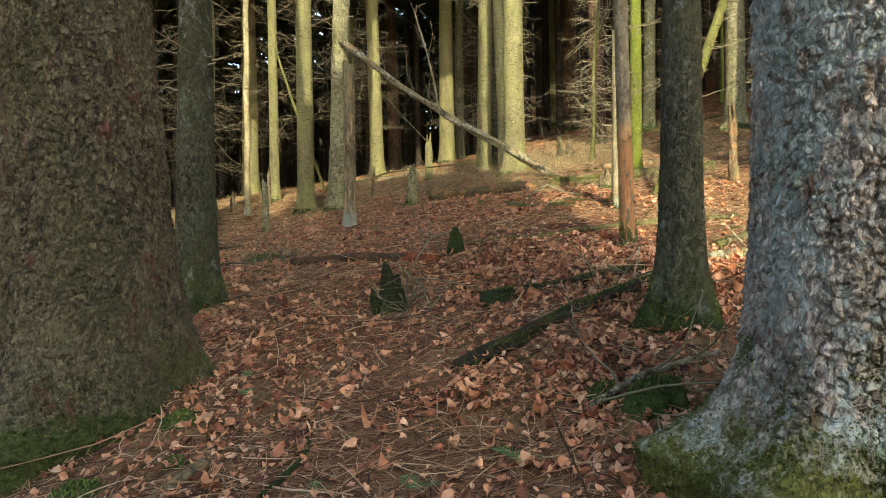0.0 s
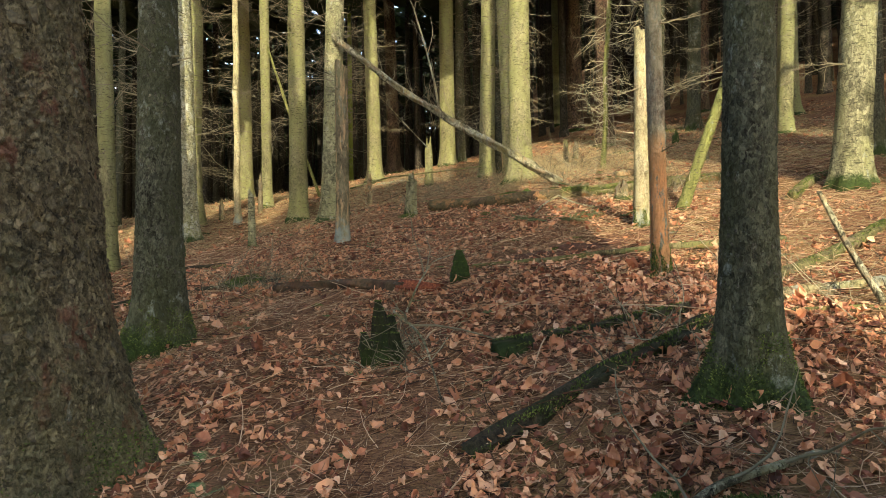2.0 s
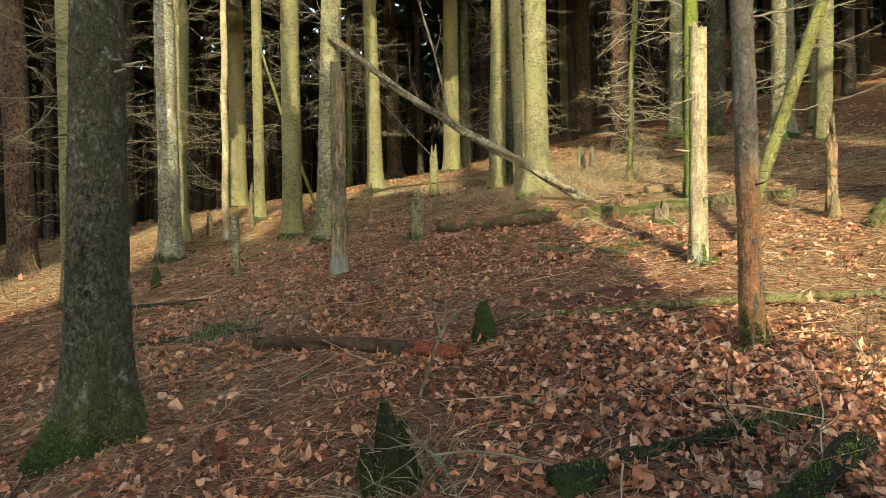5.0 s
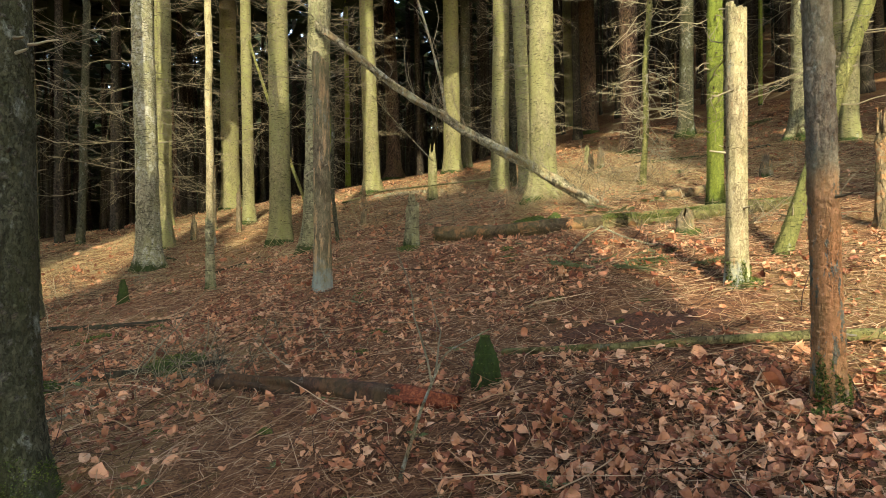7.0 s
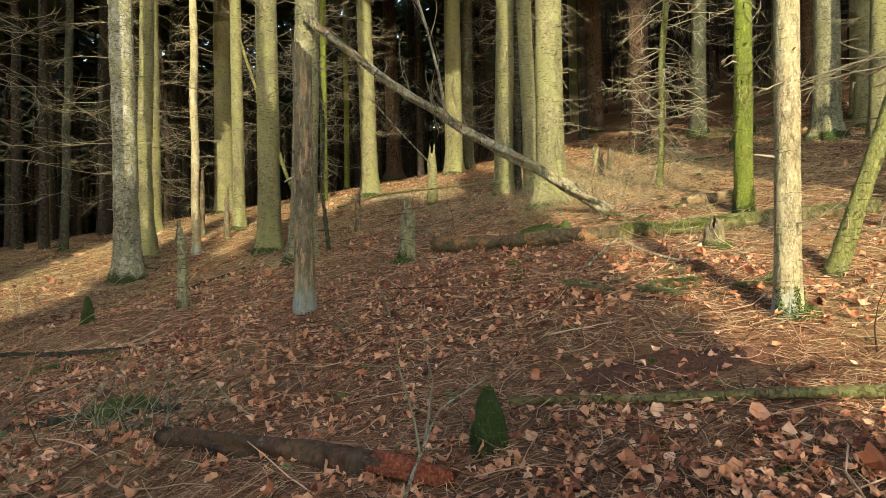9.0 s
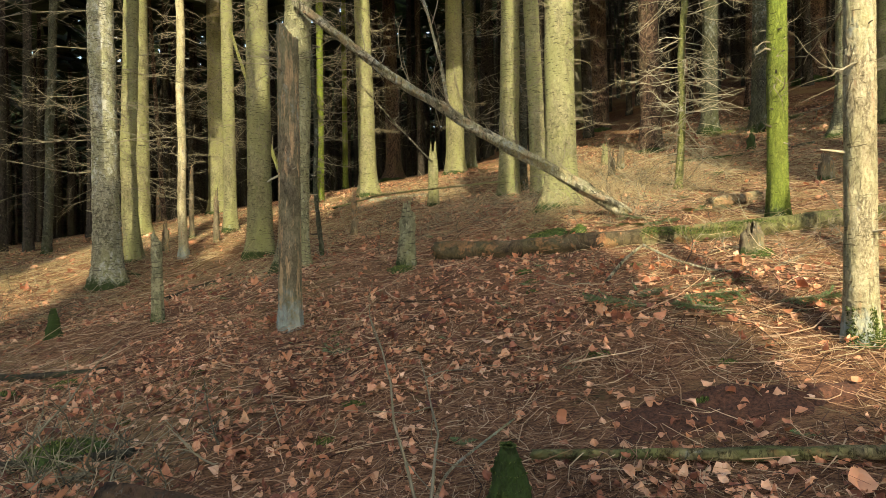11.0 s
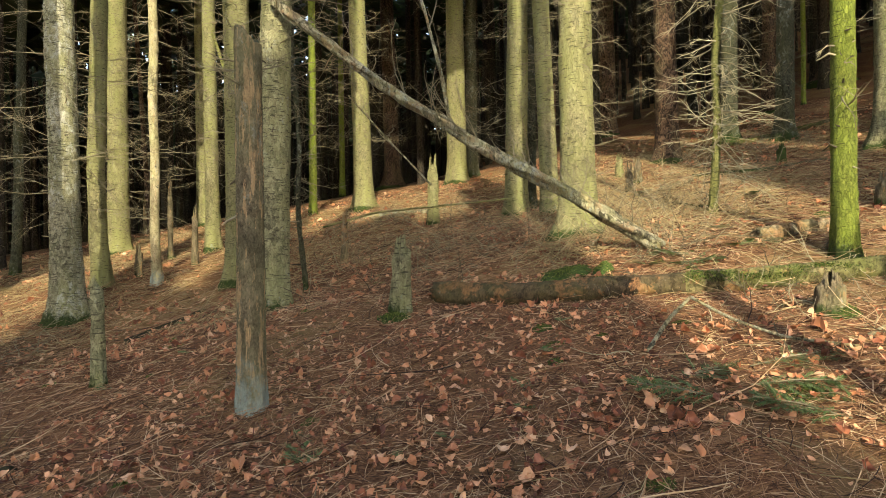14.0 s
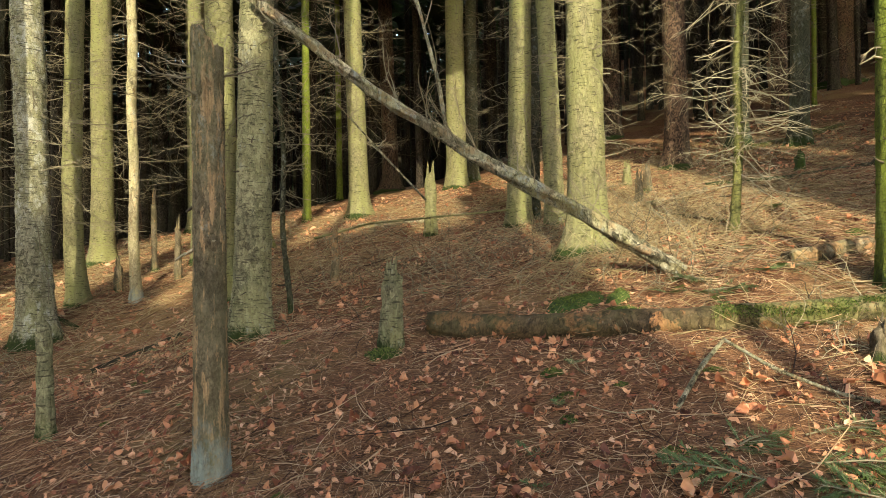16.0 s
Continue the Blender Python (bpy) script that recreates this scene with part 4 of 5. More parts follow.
        part("branch", sp.mesh("branch", TWIG), t)
    return t


log([(-0.16, 9.95), (0.39, 9.66), (0.96, 9.43), (1.65, 9.22), (2.2, 9.13), (2.75, 9.05), (4.2, 8.9)], 0.098, 0.078, "long fallen log, half stripped brown, half mossy", BROWNLOG, 3, 30, second=(LOGB, 0.45), rise=0.8)
log([(1.92, 10.22, 0.02), (1.07, 10.3, 0.72), (0.2, 10.4, 1.36), (-0.7, 10.5, 2.12), (-1.45, 10.56, 2.82), (-1.85, 10.6, 3.2)], 0.068, 0.042, "leaning dead spruce stem propped against a trunk", GREYLOG, 5, 24, name="leaning_log", limbs=34, rough=0.2)
log([(-1.62, 6.36), (-0.85, 6.02), (-0.36, 5.80)], 0.055, 0.066, "wet brown rotting log with smooth bark", WETLOG, 7, 26, rough=0.2, rise=0.3)
rot = log([(-0.37, 5.80), (-0.2, 5.72), (-0.04, 5.66)], 0.068, 0.05, "crumbling red rotten end of a log", ROT, 8, 26, name="rotten_log", rough=0.3, rise=0.45)
log([(0.28, 6.25), (1.0, 6.06), (1.5, 5.9), (1.93, 5.73), (2.3, 5.63), (2.85, 5.56)], 0.022, 0.032, "long thin mossy pole lying on leaves", LOGB, 9, 14, rough=0.17, rise=1.7)
log([(0.1, 3.28), (0.45, 3.48), (0.85, 3.71), (1.2, 3.91), (1.55, 4.11)], 0.05, 0.056, "dark mossy log sunk in leaves", MOSSLOG, 10, 22, rough=0.26, rise=0.35)
log([(0.31, 4.14), (0.5, 4.16)], 0.07, 0.05, "short moss-covered log end", DARKMOSS, 11, 20, rough=0.2)
log([(0.62, 4.24), (1.0, 4.3), (1.5, 4.32)], 0.04, 0.05, "rotting dark log beside the slim spruce", MOSSLOG, 12, 18, rough=0.28, rise=0.3)
log([(2.82, 10.18), (3.3, 10.3), (3.75, 10.44)], 0.08, 0.07, "splintered pale broken log in sunlight", DRYWOOD, 13, 20)
log([(2.25, 4.72), (2.9, 5.05), (3.7, 5.55)], 0.045, 0.05, "mossy yellow-green log in the sun", LOGB, 14, 18)
log([(2.02, 4.36), (2.5, 4.36), (3.2, 4.38)], 0.04, 0.045, "grey weathered log lying flat", GREYLOG, 15, 18)
log([(1.92, 4.12), (2.4, 4.0), (2.9, 3.7)], 0.02, 0.02, "mossy pole half buried in needles", LOGB, 16, 12)
log([(2.52, 4.03, 0.02), (2.42, 4.15, 0.3), (2.33, 4.28, 0.66)], 0.022, 0.014, "grey stick leaning over the logs", GREYLOG, 17, 10, name="stick")
log([(2.41, 13.9), (3.0, 13.85), (3.9, 14.2)], 0.05, 0.045, "pale fallen log in the sun", DRYWOOD, 18, 16)
log([(3.0, 13.1), (3.12, 11.9)], 0.03, 0.03, "thin dark fallen pole", DARKB, 19, 12)
log([(1.17, 8.36, 0.01), (1.38, 8.55, 0.1), (1.6, 8.74, 0.16)], 0.014, 0.011, "forked dead branch propped on litter", GREYLOG, 20, 10, name="fallen_branch")
log([(1.6, 8.74, 0.16), (1.75, 8.46, 0.09), (1.95, 8.2, 0.03), (2.2, 7.95, 0.02)], 0.011, 0.008, "long thin dead branch on litter", GREYLOG, 21, 10, name="fallen_branch")
log([(-1.7, 16.0), (-0.9, 15.7), (-0.1, 15.4)], 0.06, 0.05, "grey fallen log across brush", GREYLOG, 22, 14)
log([(-2.2, 14.6, 0.25), (-1.3, 14.3, 0.35), (0.9, 13.6, 0.3)], 0.022, 0.014, "thin greenish pole across brush", ALGAE, 23, 10, limbs=4)
log([(-1.9, 15.2), (-1.2, 15.4), (-0.6, 15.9)], 0.05, 0.05, "grey broken log in needles", DRYWOOD, 24, 14)
log([(-5.6, 13.2), (-4.8, 12.6)], 0.04, 0.03, "dark fallen pole on needles", DARKB, 25, 12)
log([(-3.6, 11.0), (-3.0, 11.6)], 0.035, 0.03, "dark mossy pole on the slope", MOSSLOG, 26, 12, rough=0.17)
log([(-3.1, 5.9), (-2.3, 6.3), (-1.75, 6.65)], 0.02, 0.012, "thin grey fallen branch", GREYLOG, 27, 8, name="fallen_branch", limbs=5)
log([(-3.4, 6.6), (-2.5, 6.75), (-1.7, 6.7)], 0.03, 0.03, "mossy low log in twigs", MOSSLOG, 28, 12, rough=0.17, limbs=3)
log([(-4.2, 8.5), (-3.3, 8.1), (-2.6, 8.0)], 0.03, 0.03, "mossy thin log in leaves", MOSSLOG, 30, 12, rough=0.17)
log([(-1.05, 2.55, 0.03), (-1.25, 2.2, 0.0), (-1.4, 1.95, -0.02)], 0.028, 0.03, "orange-brown broken stick by the roots", DRYWOOD, 31, 12, name="stick")
log([(0.65, 2.6, 0.03), (0.95, 2.75, 0.05), (1.35, 2.8, 0.09)], 0.018, 0.014, "dead branch lying against the grey trunk", GREYLOG, 32, 10, name="fallen_branch", limbs=4)
log([(-0.68, 2.95), (-0.6, 2.6), (-0.72, 2.3)], 0.012, 0.014, "crooked dark stick on needle litter", DARKB, 33, 8, name="stick")
log([(-0.1, 2.95), (0.08, 3.0), (0.25, 3.05)], 0.016, 0.012, "short mossy stick among leaves", MOSSLOG, 34, 8, rough=0.17, name="stick")
log([(-0.3, 4.1, 0.4), (-0.12, 3.95, 0.3), (-0.02, 3.75, 0.02)], 0.008, 0.006, "bare grey arching dead twig", GREYLOG, 35, 6, name="twig", limbs=2)
log([(-0.3, 5.05, 0.01), (-0.22, 5.4, 0.12), (-0.1, 5.9, 0.2), (0.2, 6.25, 0.2)], 0.009, 0.004, "curved thin dead branch over the log", GREYLOG, 36, 8, rough=0.17, name="fallen_branch", limbs=2)
log([(4.1, 14.6), (5.2, 14.2), (6.4, 14.0)], 0.03, 0.03, "dark fallen pole on the upper slope", DARKB, 37, 10)
log([(6.2, 17.6), (7.4, 17.9), (9.0, 18.6)], 0.06, 0.05, "fallen log on the upper slope", LOGB, 38, 12)
log([(3.9, 7.2), (4.6, 7.9), (5.4, 8.2)], 0.06, 0.05, "mossy sunlit log on the slope", LOGB, 39, 16)
log([(2.35, 8.1), (3.1, 8.45), (3.9, 8.3)], 0.015, 0.01, "thin pale fallen branch", TWIG, 40, 8, name="fallen_branch", limbs=8)


# ---- moss cushions ----
def moss_cushion(x, y, rx, ry, h, seed, label="soft dark green moss cushion"):
    n, m_ = 26, 9
    a = np.arange(n) * 2 * np.pi / n
    f = np.linspace(1.0, 0.02, m_)
    A, Fr = np.meshgrid(a, f)
    k = 1 + 0.25 * vnoise(np.cos(A) * 2 + seed, np.sin(A) * 2, seed)
    px, py = Fr * rx * k * np.cos(A), Fr * ry * k * np.sin(A)
    pz = h * np.sqrt(np.clip(1 - Fr ** 2, 0, 1)) * (1 + 0.25 * vnoise(px * 40, py * 40, seed)) - 0.02
    V = np.stack([px, py, pz + ground(x + px, y + py) - float(lie(x, y))], -1).reshape(-1, 3)
    i, j = np.meshgrid(np.arange(m_ - 1), np.arange(n), indexing="ij")
    q = (j + 1) % n
    F = np.stack([i * n + j, i * n + q, (i + 1) * n + q, (i + 1) * n + j], -1).reshape(-1, 4)
    t = thing("moss_cushion", (x, y, float(lie(x, y))), label, "moss", "moss cushions")
    part("cushion", mesh("cushion", V, F, MOSS), t)
    g = np.random.default_rng(seed)
    pick = V[g.integers(n * 2, len(V) - n, int(9000 * (rx * ry) ** 0.5))]
    pick = pick + g.normal(0, 0.4, pick.shape) * [rx * 0.2, ry * 0.2, 0.004]
    moss_fuzz(t, pick, np.array([[0, 0, 1.0]]) + 0 * pick, 0.014, seed)


for k, (x, y, a, b, h) in enumerate([(1.0, 10.05, 0.28, 0.14, 0.09), (1.25, 9.72, 0.2, 0.1, 0.06), (0.95, 2.55, 0.16, 0.12, 0.12), (0.78, 2.75, 0.09, 0.07, 0.07), (-1.2, 2.6, 0.07, 0.05, 0.05), (-1.55, 2.45, 0.11, 0.08, 0.06), (-1.35, 2.95, 0.12, 0.08, 0.06), (-1.7, 2.0, 0.1, 0.07, 0.05), (1.0, 8.0, 0.07, 0.05, 0.03), (2.15, 6.75, 0.14, 0.09, 0.04), (1.7, 7.6, 0.16, 0.1, 0.03), (0.6, 8.4, 0.06, 0.05, 0.03), (-0.55, 9.62, 0.14, 0.09, 0.05), (4.0, 11.0, 0.12, 0.09, 0.05), (-2.25, 5.3, 0.22, 0.1, 0.06), (2.45, 8.42, 0.1, 0.07, 0.06), (1.32, 9.95, 0.1, 0.07, 0.1), (0.6, 8.95, 0.08, 0.06, 0.04), (-0.7, 6.6, 0.06, 0.05, 0.03), (1.55, 5.0, 0.1, 0.08, 0.05), (-2.1, 6.78, 0.26, 0.1, 0.1), (-3.05, 6.62, 0.2, 0.12, 0.1), (-3.3, 7.75, 0.26, 0.08, 0.05), (-2.75, 7.8, 0.16, 0.07, 0.05)]):
    moss_cushion(x, y, a, b, h, 40 + k)
spots = np.random.default_rng(77)
for k in range(34):
    x, y = float(spots.uniform(-3.6, 2.2)), float(spots.uniform(5.2, 11.5))
    moss_cushion(x, y, float(spots.uniform(0.03, 0.09)), float(spots.uniform(0.02, 0.05)), 0.03, 300 + k, "small patch of green moss in the litter")


HUMUS = plain("humus", ((0.3, (0.018, 0.007, 0.005)), (0.75, (0.17, 0.075, 0.04))), 60.0, 0.95, 0.0, 1.0)


def humus_patch(x, y, rx, ry, h, seed):
    n, m_ = 60, 24
    A, Fr = np.meshgrid(np.arange(n) * 2 * np.pi / n, np.linspace(1.0, 0.01, m_))
    k = 1 + 0.3 * vnoise(np.cos(A) * 2 + seed, np.sin(A) * 2, seed)
    px, py = Fr * rx * k * np.cos(A), Fr * ry * k * np.sin(A)
    pz = h * (1 - Fr ** 2) + 0.012 * vnoise((x + px) * 23, (y + py) * 23, seed) * (1 - Fr ** 4) - 0.012 * Fr ** 6
    V = np.stack([px, py, pz + ground(x + px, y + py) - float(lie(x, y))], -1).reshape(-1, 3)
    i, j = np.meshgrid(np.arange(m_ - 1), np.arange(n), indexing="ij")
    q = (j + 1) % n
    F = np.stack([i * n + j, i * n + q, (i + 1) * n + q, (i + 1) * n + j], -1).reshape(-1, 4)
    ob = tagged(new("humus_patch", mesh("humus_patch", V, F, HUMUS)), "bare dark brown crumbly humus among needles", "soil", kind="stuff")
    ob.location = (x, y, float(lie(x, y)))


humus_patch(1.08, 6.40, 0.68, 0.24, 0.015, 3)
humus_patch(1.68, 6.42, 0.2, 0.1, 0.05, 5)

stump(3.97, 7.85, 0.05, 0.9, "slim orange broken stump in sunlight", DRYWOOD, 51)
log([(-0.02, 10.46, 1.48), (-0.12, 10.46, 2.1), (-0.28, 10.48, 2.8), (-0.47, 10.5, 3.5)], 0.02, 0.012, "bare dead limb rising from the leaning stem", GREYLOG, 52, 8, name="dead_limb", limbs=8)
log([(-0.25, 10.7, 1.0), (-0.65, 10.75, 1.5), (-1.1, 10.8, 2.1)], 0.012, 0.008, "thin dead stem under the leaning log", GREYLOG, 53, 6, name="dead_limb", limbs=4)
log([(-3.1, 15.4, 0.0), (-3.97, 15.4, 2.65), (-4.4, 15.4, 4.1)], 0.04, 0.03, "slanting sunlit dead stem", OLIVE, 54, 10, name="leaning_log", limbs=6)
# Dark barks on the next four trunks stand for the slope's shade.
spruce(-10.19, 17.7, 0.10, 1.5, 0.0, "brown spruce trunk on the shaded slope", SHADEB, 0.3, 12, 14)
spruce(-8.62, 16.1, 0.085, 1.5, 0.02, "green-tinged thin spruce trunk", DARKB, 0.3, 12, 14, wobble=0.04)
spruce(-9.4, 19.0, 0.09, 1.5, 0.0, "thin spruce trunk darkened for the forest shade", SHADEB, 0.3, 12, 10)
spruce(-11.7, 18.8, 0.12, 1.5, 0.0, "shaded brown spruce trunk far down the slope", SHADEB, 0.3, 12, 10)
spruce(6.28, 9.1, 0.12, 1.2, 0.0, "dark spruce trunk at the sunny clearing", DARKB, 0.4, 12, 14)
stump(4.64, 11.0, 0.07, 0.3, "small grey mossy stump", STUB, 55)
stump(3.3, 15.0, 0.06, 0.4, "small pale stump on the bank", STUB, 56)
stump(-9.9, 23.5, 0.08, 1.1, "orange broken stub far back", DRYWOOD, 57)

# ---- litter: leaves, twigs, straw ----
def leaves(name, x, y, size, seed, label, tilt=0.45, raise_=0.012):
    """Crisp dry leaves: ragged margin, folded along the rib, crumpled, some torn across."""
    g = np.random.default_rng(seed)
    n = len(x)
    us = np.array([0.0, 0.14, 0.36, 0.62, 0.86, 1.0])
    wv = np.array([0.03, 0.3, 0.5, 0.47, 0.26, 0.02])
    m_ = len(us)
    ln = size * np.clip(np.exp(g.normal(-0.12, 0.34, n)), 0.35, 1.9)
    wd = ln * g.uniform(0.48, 0.85, n)
    torn = g.uniform(0, 1, n) < 0.3
    curl, arch, twist = g.normal(0.3, 0.55, n), g.normal(0.1, 0.75, n), g.normal(0, 0.35, n)
    L = np.zeros((n, m_, 3, 3))
    for i in range(m_):
        u = np.where(torn, np.minimum(us[i], 0.55 + 0.07 * i), us[i])
        wide = np.where(torn & (i > 3), 0.36, wv[i])
        for j, sd in enumerate((-1, 0, 1)):
            ragged = 1 + g.normal(0, 0.11, n)
            L[:, i, j, 0] = (u - 0.5 + g.normal(0, 0.035, n)) * ln
            L[:, i, j, 1] = sd * wide * wd * ragged + g.normal(0, 0.03, n) * wd
            L[:, i, j, 2] = abs(sd) * wide * wd * curl + arch * ln * (us[i] - 0.5) ** 2 * 2 + sd * twist * wd * (us[i] - 0.5) + g.normal(0, 0.055, n) * ln
    az = g.uniform(0, 2 * np.pi, n)
    e = 0.25
    nx, ny = -(lie(x + e, y) - lie(x - e, y)) / (2 * e), -(lie(x, y + e) - lie(x, y - e)) / (2 * e)
    N = np.stack([nx + g.normal(0, tilt, n), ny + g.normal(0, tilt, n), np.ones(n)], -1)
    N /= np.linalg.norm(N, axis=1)[:, None]
    A = np.stack([np.cos(az), np.sin(az), np.zeros(n)], -1)
    A -= N * (A * N).sum(1)[:, None]
    A /= np.linalg.norm(A, axis=1)[:, None]
    B = np.cross(N, A)
    O = np.stack([x, y, ground(x, y) + raise_ + g.uniform(0, 0.016, n)], -1)
    V = O[:, None, None] + L[..., 0:1] * A[:, None, None] + L[..., 1:2] * B[:, None, None] + L[..., 2:3] * N[:, None, None]
    F = [(i * 3 + j, i * 3 + j + 1, (i + 1) * 3 + j + 1, (i + 1) * 3 + j) for i in range(m_ - 1) for j in range(2)]
    F = (np.arange(n)[:, None, None] * 3 * m_ + np.array(F)[None]).reshape(-1, 4)
    tagged(new(name, mesh(name, V.reshape(-1, 3), F, LEAF, False)), label, "leaves", kind="stuff")


def sticks(name, x, y, length, thick, mat, seed, label, category, rise=0.25, bend=0.12, lift=0.004, stations=(-0.5, -0.15, 0.2, 0.5)):
    g = np.random.default_rng(seed)
    n = len(x)
    az = g.uniform(0, 2 * np.pi, n)
    ln = length * g.uniform(0.35, 1.5, n)
    r = thick * g.uniform(0.5, 1.5, n)
    A = np.stack([np.cos(az), np.sin(az), np.zeros(n)], -1)
    S = np.stack([-np.sin(az), np.cos(az), np.zeros(n)], -1)
    bd = g.normal(0, bend, n) * ln
    up = np.abs(g.normal(0, rise, n)) * ln
    hop = g.uniform(0.2, 2.2, n)
    rings = []
    m_ = len(stations)
    for k, u in enumerate(stations):
        c = np.stack([x, y, np.zeros(n)], -1) + A * (u * ln)[:, None] + S * (bd * (u * u * 4 - 0.4))[:, None]
        c[:, 2] = ground(c[:, 0], c[:, 1]) + lift * hop + r + up * (u + 0.5) ** 1.3
        rad = r * (1.0 - 0.6 * (u + 0.5))
        for q in range(3):
            t = q * 2 * np.pi / 3
            rings.append(c + S * (rad * math.cos(t))[:, None] + np.array([0, 0, 1]) * (rad * math.sin(t))[:, None])
    V = np.stack(rings, 1)
    F = [(k * 3 + q, k * 3 + (q + 1) % 3, (k + 1) * 3 + (q + 1) % 3, (k + 1) * 3 + q) for k in range(m_ - 1) for q in range(3)]
    F = (np.arange(n)[:, None, None] * 3 * m_ + np.array(F)[None]).reshape(-1, 4)
    tagged(new(name, mesh(name, V.reshape(-1, 3), F, mat)), label, category, kind="stuff")


def scatter(n, x0, x1, y0, y1, seed, weight):
    g = np.random.default_rng(seed)
    x, y = g.uniform(x0, x1, n), g.uniform(y0, y1, n)
    keep = g.uniform(0, 1, n) < weight(x, y)
    return x[keep], y[keep]


def leafy(x, y):
    clump = np.clip(0.45 + 0.75 * vnoise(x * 0.9, y * 0.9, 21) + 0.35 * vnoise(x * 2.7, y * 2.7, 22), 0.04, 1)
    bare = 1 - 0.8 * np.exp(-(((x - 1.15) / 0.75) ** 4 + ((y - 6.42) / 0.27) ** 4))
    # Fewer leaves inside the sun patch, where pale straw takes over.
    strawy = 1 - 0.65 / (1 + np.exp(-(x - 1.75 + 0.11 * (y - 5.6)) / 0.25)) * (y > 5.6)
    return clump * bare * strawy * np.clip(1.3 - np.abs(y - 4) / 6, 0.15, 1)


leaves("fallen_leaves", *scatter(48000, -5.5, 5.5, 0.6, 13, 1, leafy), 0.043, 31, "curled brown and orange fallen beech leaves")
leaves("loose_leaves", *scatter(4200, -3.5, 4, 1.0, 8, 2, leafy), 0.056, 32, "larger pale curled beech leaves lying loose", 0.45, 0.02)
leaves("leaf_drift", *scatter(9500, -0.4, 2.3, 1.9, 5.8, 12, lambda x, y: np.clip(0.75 + 0.8 * vnoise(x * 1.7, y * 1.7, 71), 0.1, 1) * np.clip((x + 0.3 + 0.5 * vnoise(x * 2, y * 2, 75)) / 1.1, 0, 1) * np.clip((5.8 - y) / 1.2, 0, 1)), 0.048, 36, "drift of orange-brown crisp beech leaves", 0.42, 0.02)
leaves("leaf_drift", *scatter(2000, -2.5, 2.6, 5.0, 9.0, 15, lambda x, y: np.clip(0.2 + 0.9 * vnoise(x * 1.3, y * 1.3, 72), 0, 1)), 0.046, 37, "clusters of orange-brown crisp beech leaves", 0.42, 0.018)
leaves("leaf_drift", *scatter(1800, -4, 2.6, 7.5, 11.5, 16, lambda x, y: np.clip(0.3 + 0.9 * vnoise(x * 1.1, y * 1.1, 73), 0, 1)), 0.046, 38, "bright orange leaves caught in the needle slope", 0.45, 0.022)
leaves("far_leaves", *scatter(9000, -11, 12, 10, 22, 3, lambda x, y: 0.5 + 0.5 * vnoise(x, y, 9)), 0.07, 33, "scattered brown leaves on the far slope")
near = lambda x, y: (1 - 0.9 * np.exp(-(((x - 1.15) / 0.75) ** 4 + ((y - 6.42) / 0.25) ** 4))) * np.clip(0.8 + 0.35 * vnoise(x * 1.5, y * 1.5, 30), 0, 1) * np.clip(1.2 - np.maximum(0, y - 5) / 11, 0.25, 1) * np.clip(1.3 - np.abs(x) / 6, 0.2, 1)
sticks("needle_twigs", *scatter(76000, -5, 5.5, 0.8, 13, 4, near), 0.13, 0.0021, STICK, 41, "fine brown needle twigs of the litter", "twigs", 0.12, 0.18, 0.008, (-0.5, 0.0, 0.5))
sticks("dry_needles", *scatter(100000, -4.5, 5, 0.8, 11, 14, near), 0.065, 0.0016, STICK, 46, "dry brown spruce needles and stalks", "needles", 0.2, 0.0, 0.009, (-0.5, 0.5))
sticks("litter_twigs", *scatter(26000, -6, 7, 0.8, 15, 5, lambda x, y: (1 - 0.85 * np.exp(-(((x - 1.15) / 0.7) ** 4 + ((y - 6.42) / 0.22) ** 4))) * np.clip(0.6 + 0.7 * vnoise(x * 0.8, y * 0.8, 33), 0.1, 1)), 0.26, 0.0028, STICK, 42, "dry dead twigs scattered on the litter", "twigs", 0.1, 0.14, 0.016)
sticks("long_twigs", *scatter(1300, -6, 7, 1.5, 16, 6, lambda x, y: 0.8 + 0 * x), 0.55, 0.0042, STICK, 43, "longer fallen dead twigs", "twigs", 0.12, 0.12, 0.015)
sticks("far_twigs", *scatter(14000, -11, 12, 10, 24, 8, lambda x, y: 0.6 + 0.4 * vnoise(x, y, 19)), 0.3, 0.004, STICK, 45, "dead twigs on the far needle slope", "twigs", 0.14, 0.14, 0.01, (-0.5, 0.0, 0.5))


# Weight follows the sunlit ground, so pale straw brightens the sun patch by colour.
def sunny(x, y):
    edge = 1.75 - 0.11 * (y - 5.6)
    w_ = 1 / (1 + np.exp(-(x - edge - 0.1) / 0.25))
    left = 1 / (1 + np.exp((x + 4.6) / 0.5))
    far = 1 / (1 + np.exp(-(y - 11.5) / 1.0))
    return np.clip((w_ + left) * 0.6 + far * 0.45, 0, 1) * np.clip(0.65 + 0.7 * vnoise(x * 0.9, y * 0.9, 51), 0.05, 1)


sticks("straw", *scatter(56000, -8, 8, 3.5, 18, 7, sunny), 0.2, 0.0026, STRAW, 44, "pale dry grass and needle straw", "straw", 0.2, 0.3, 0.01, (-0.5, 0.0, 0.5))

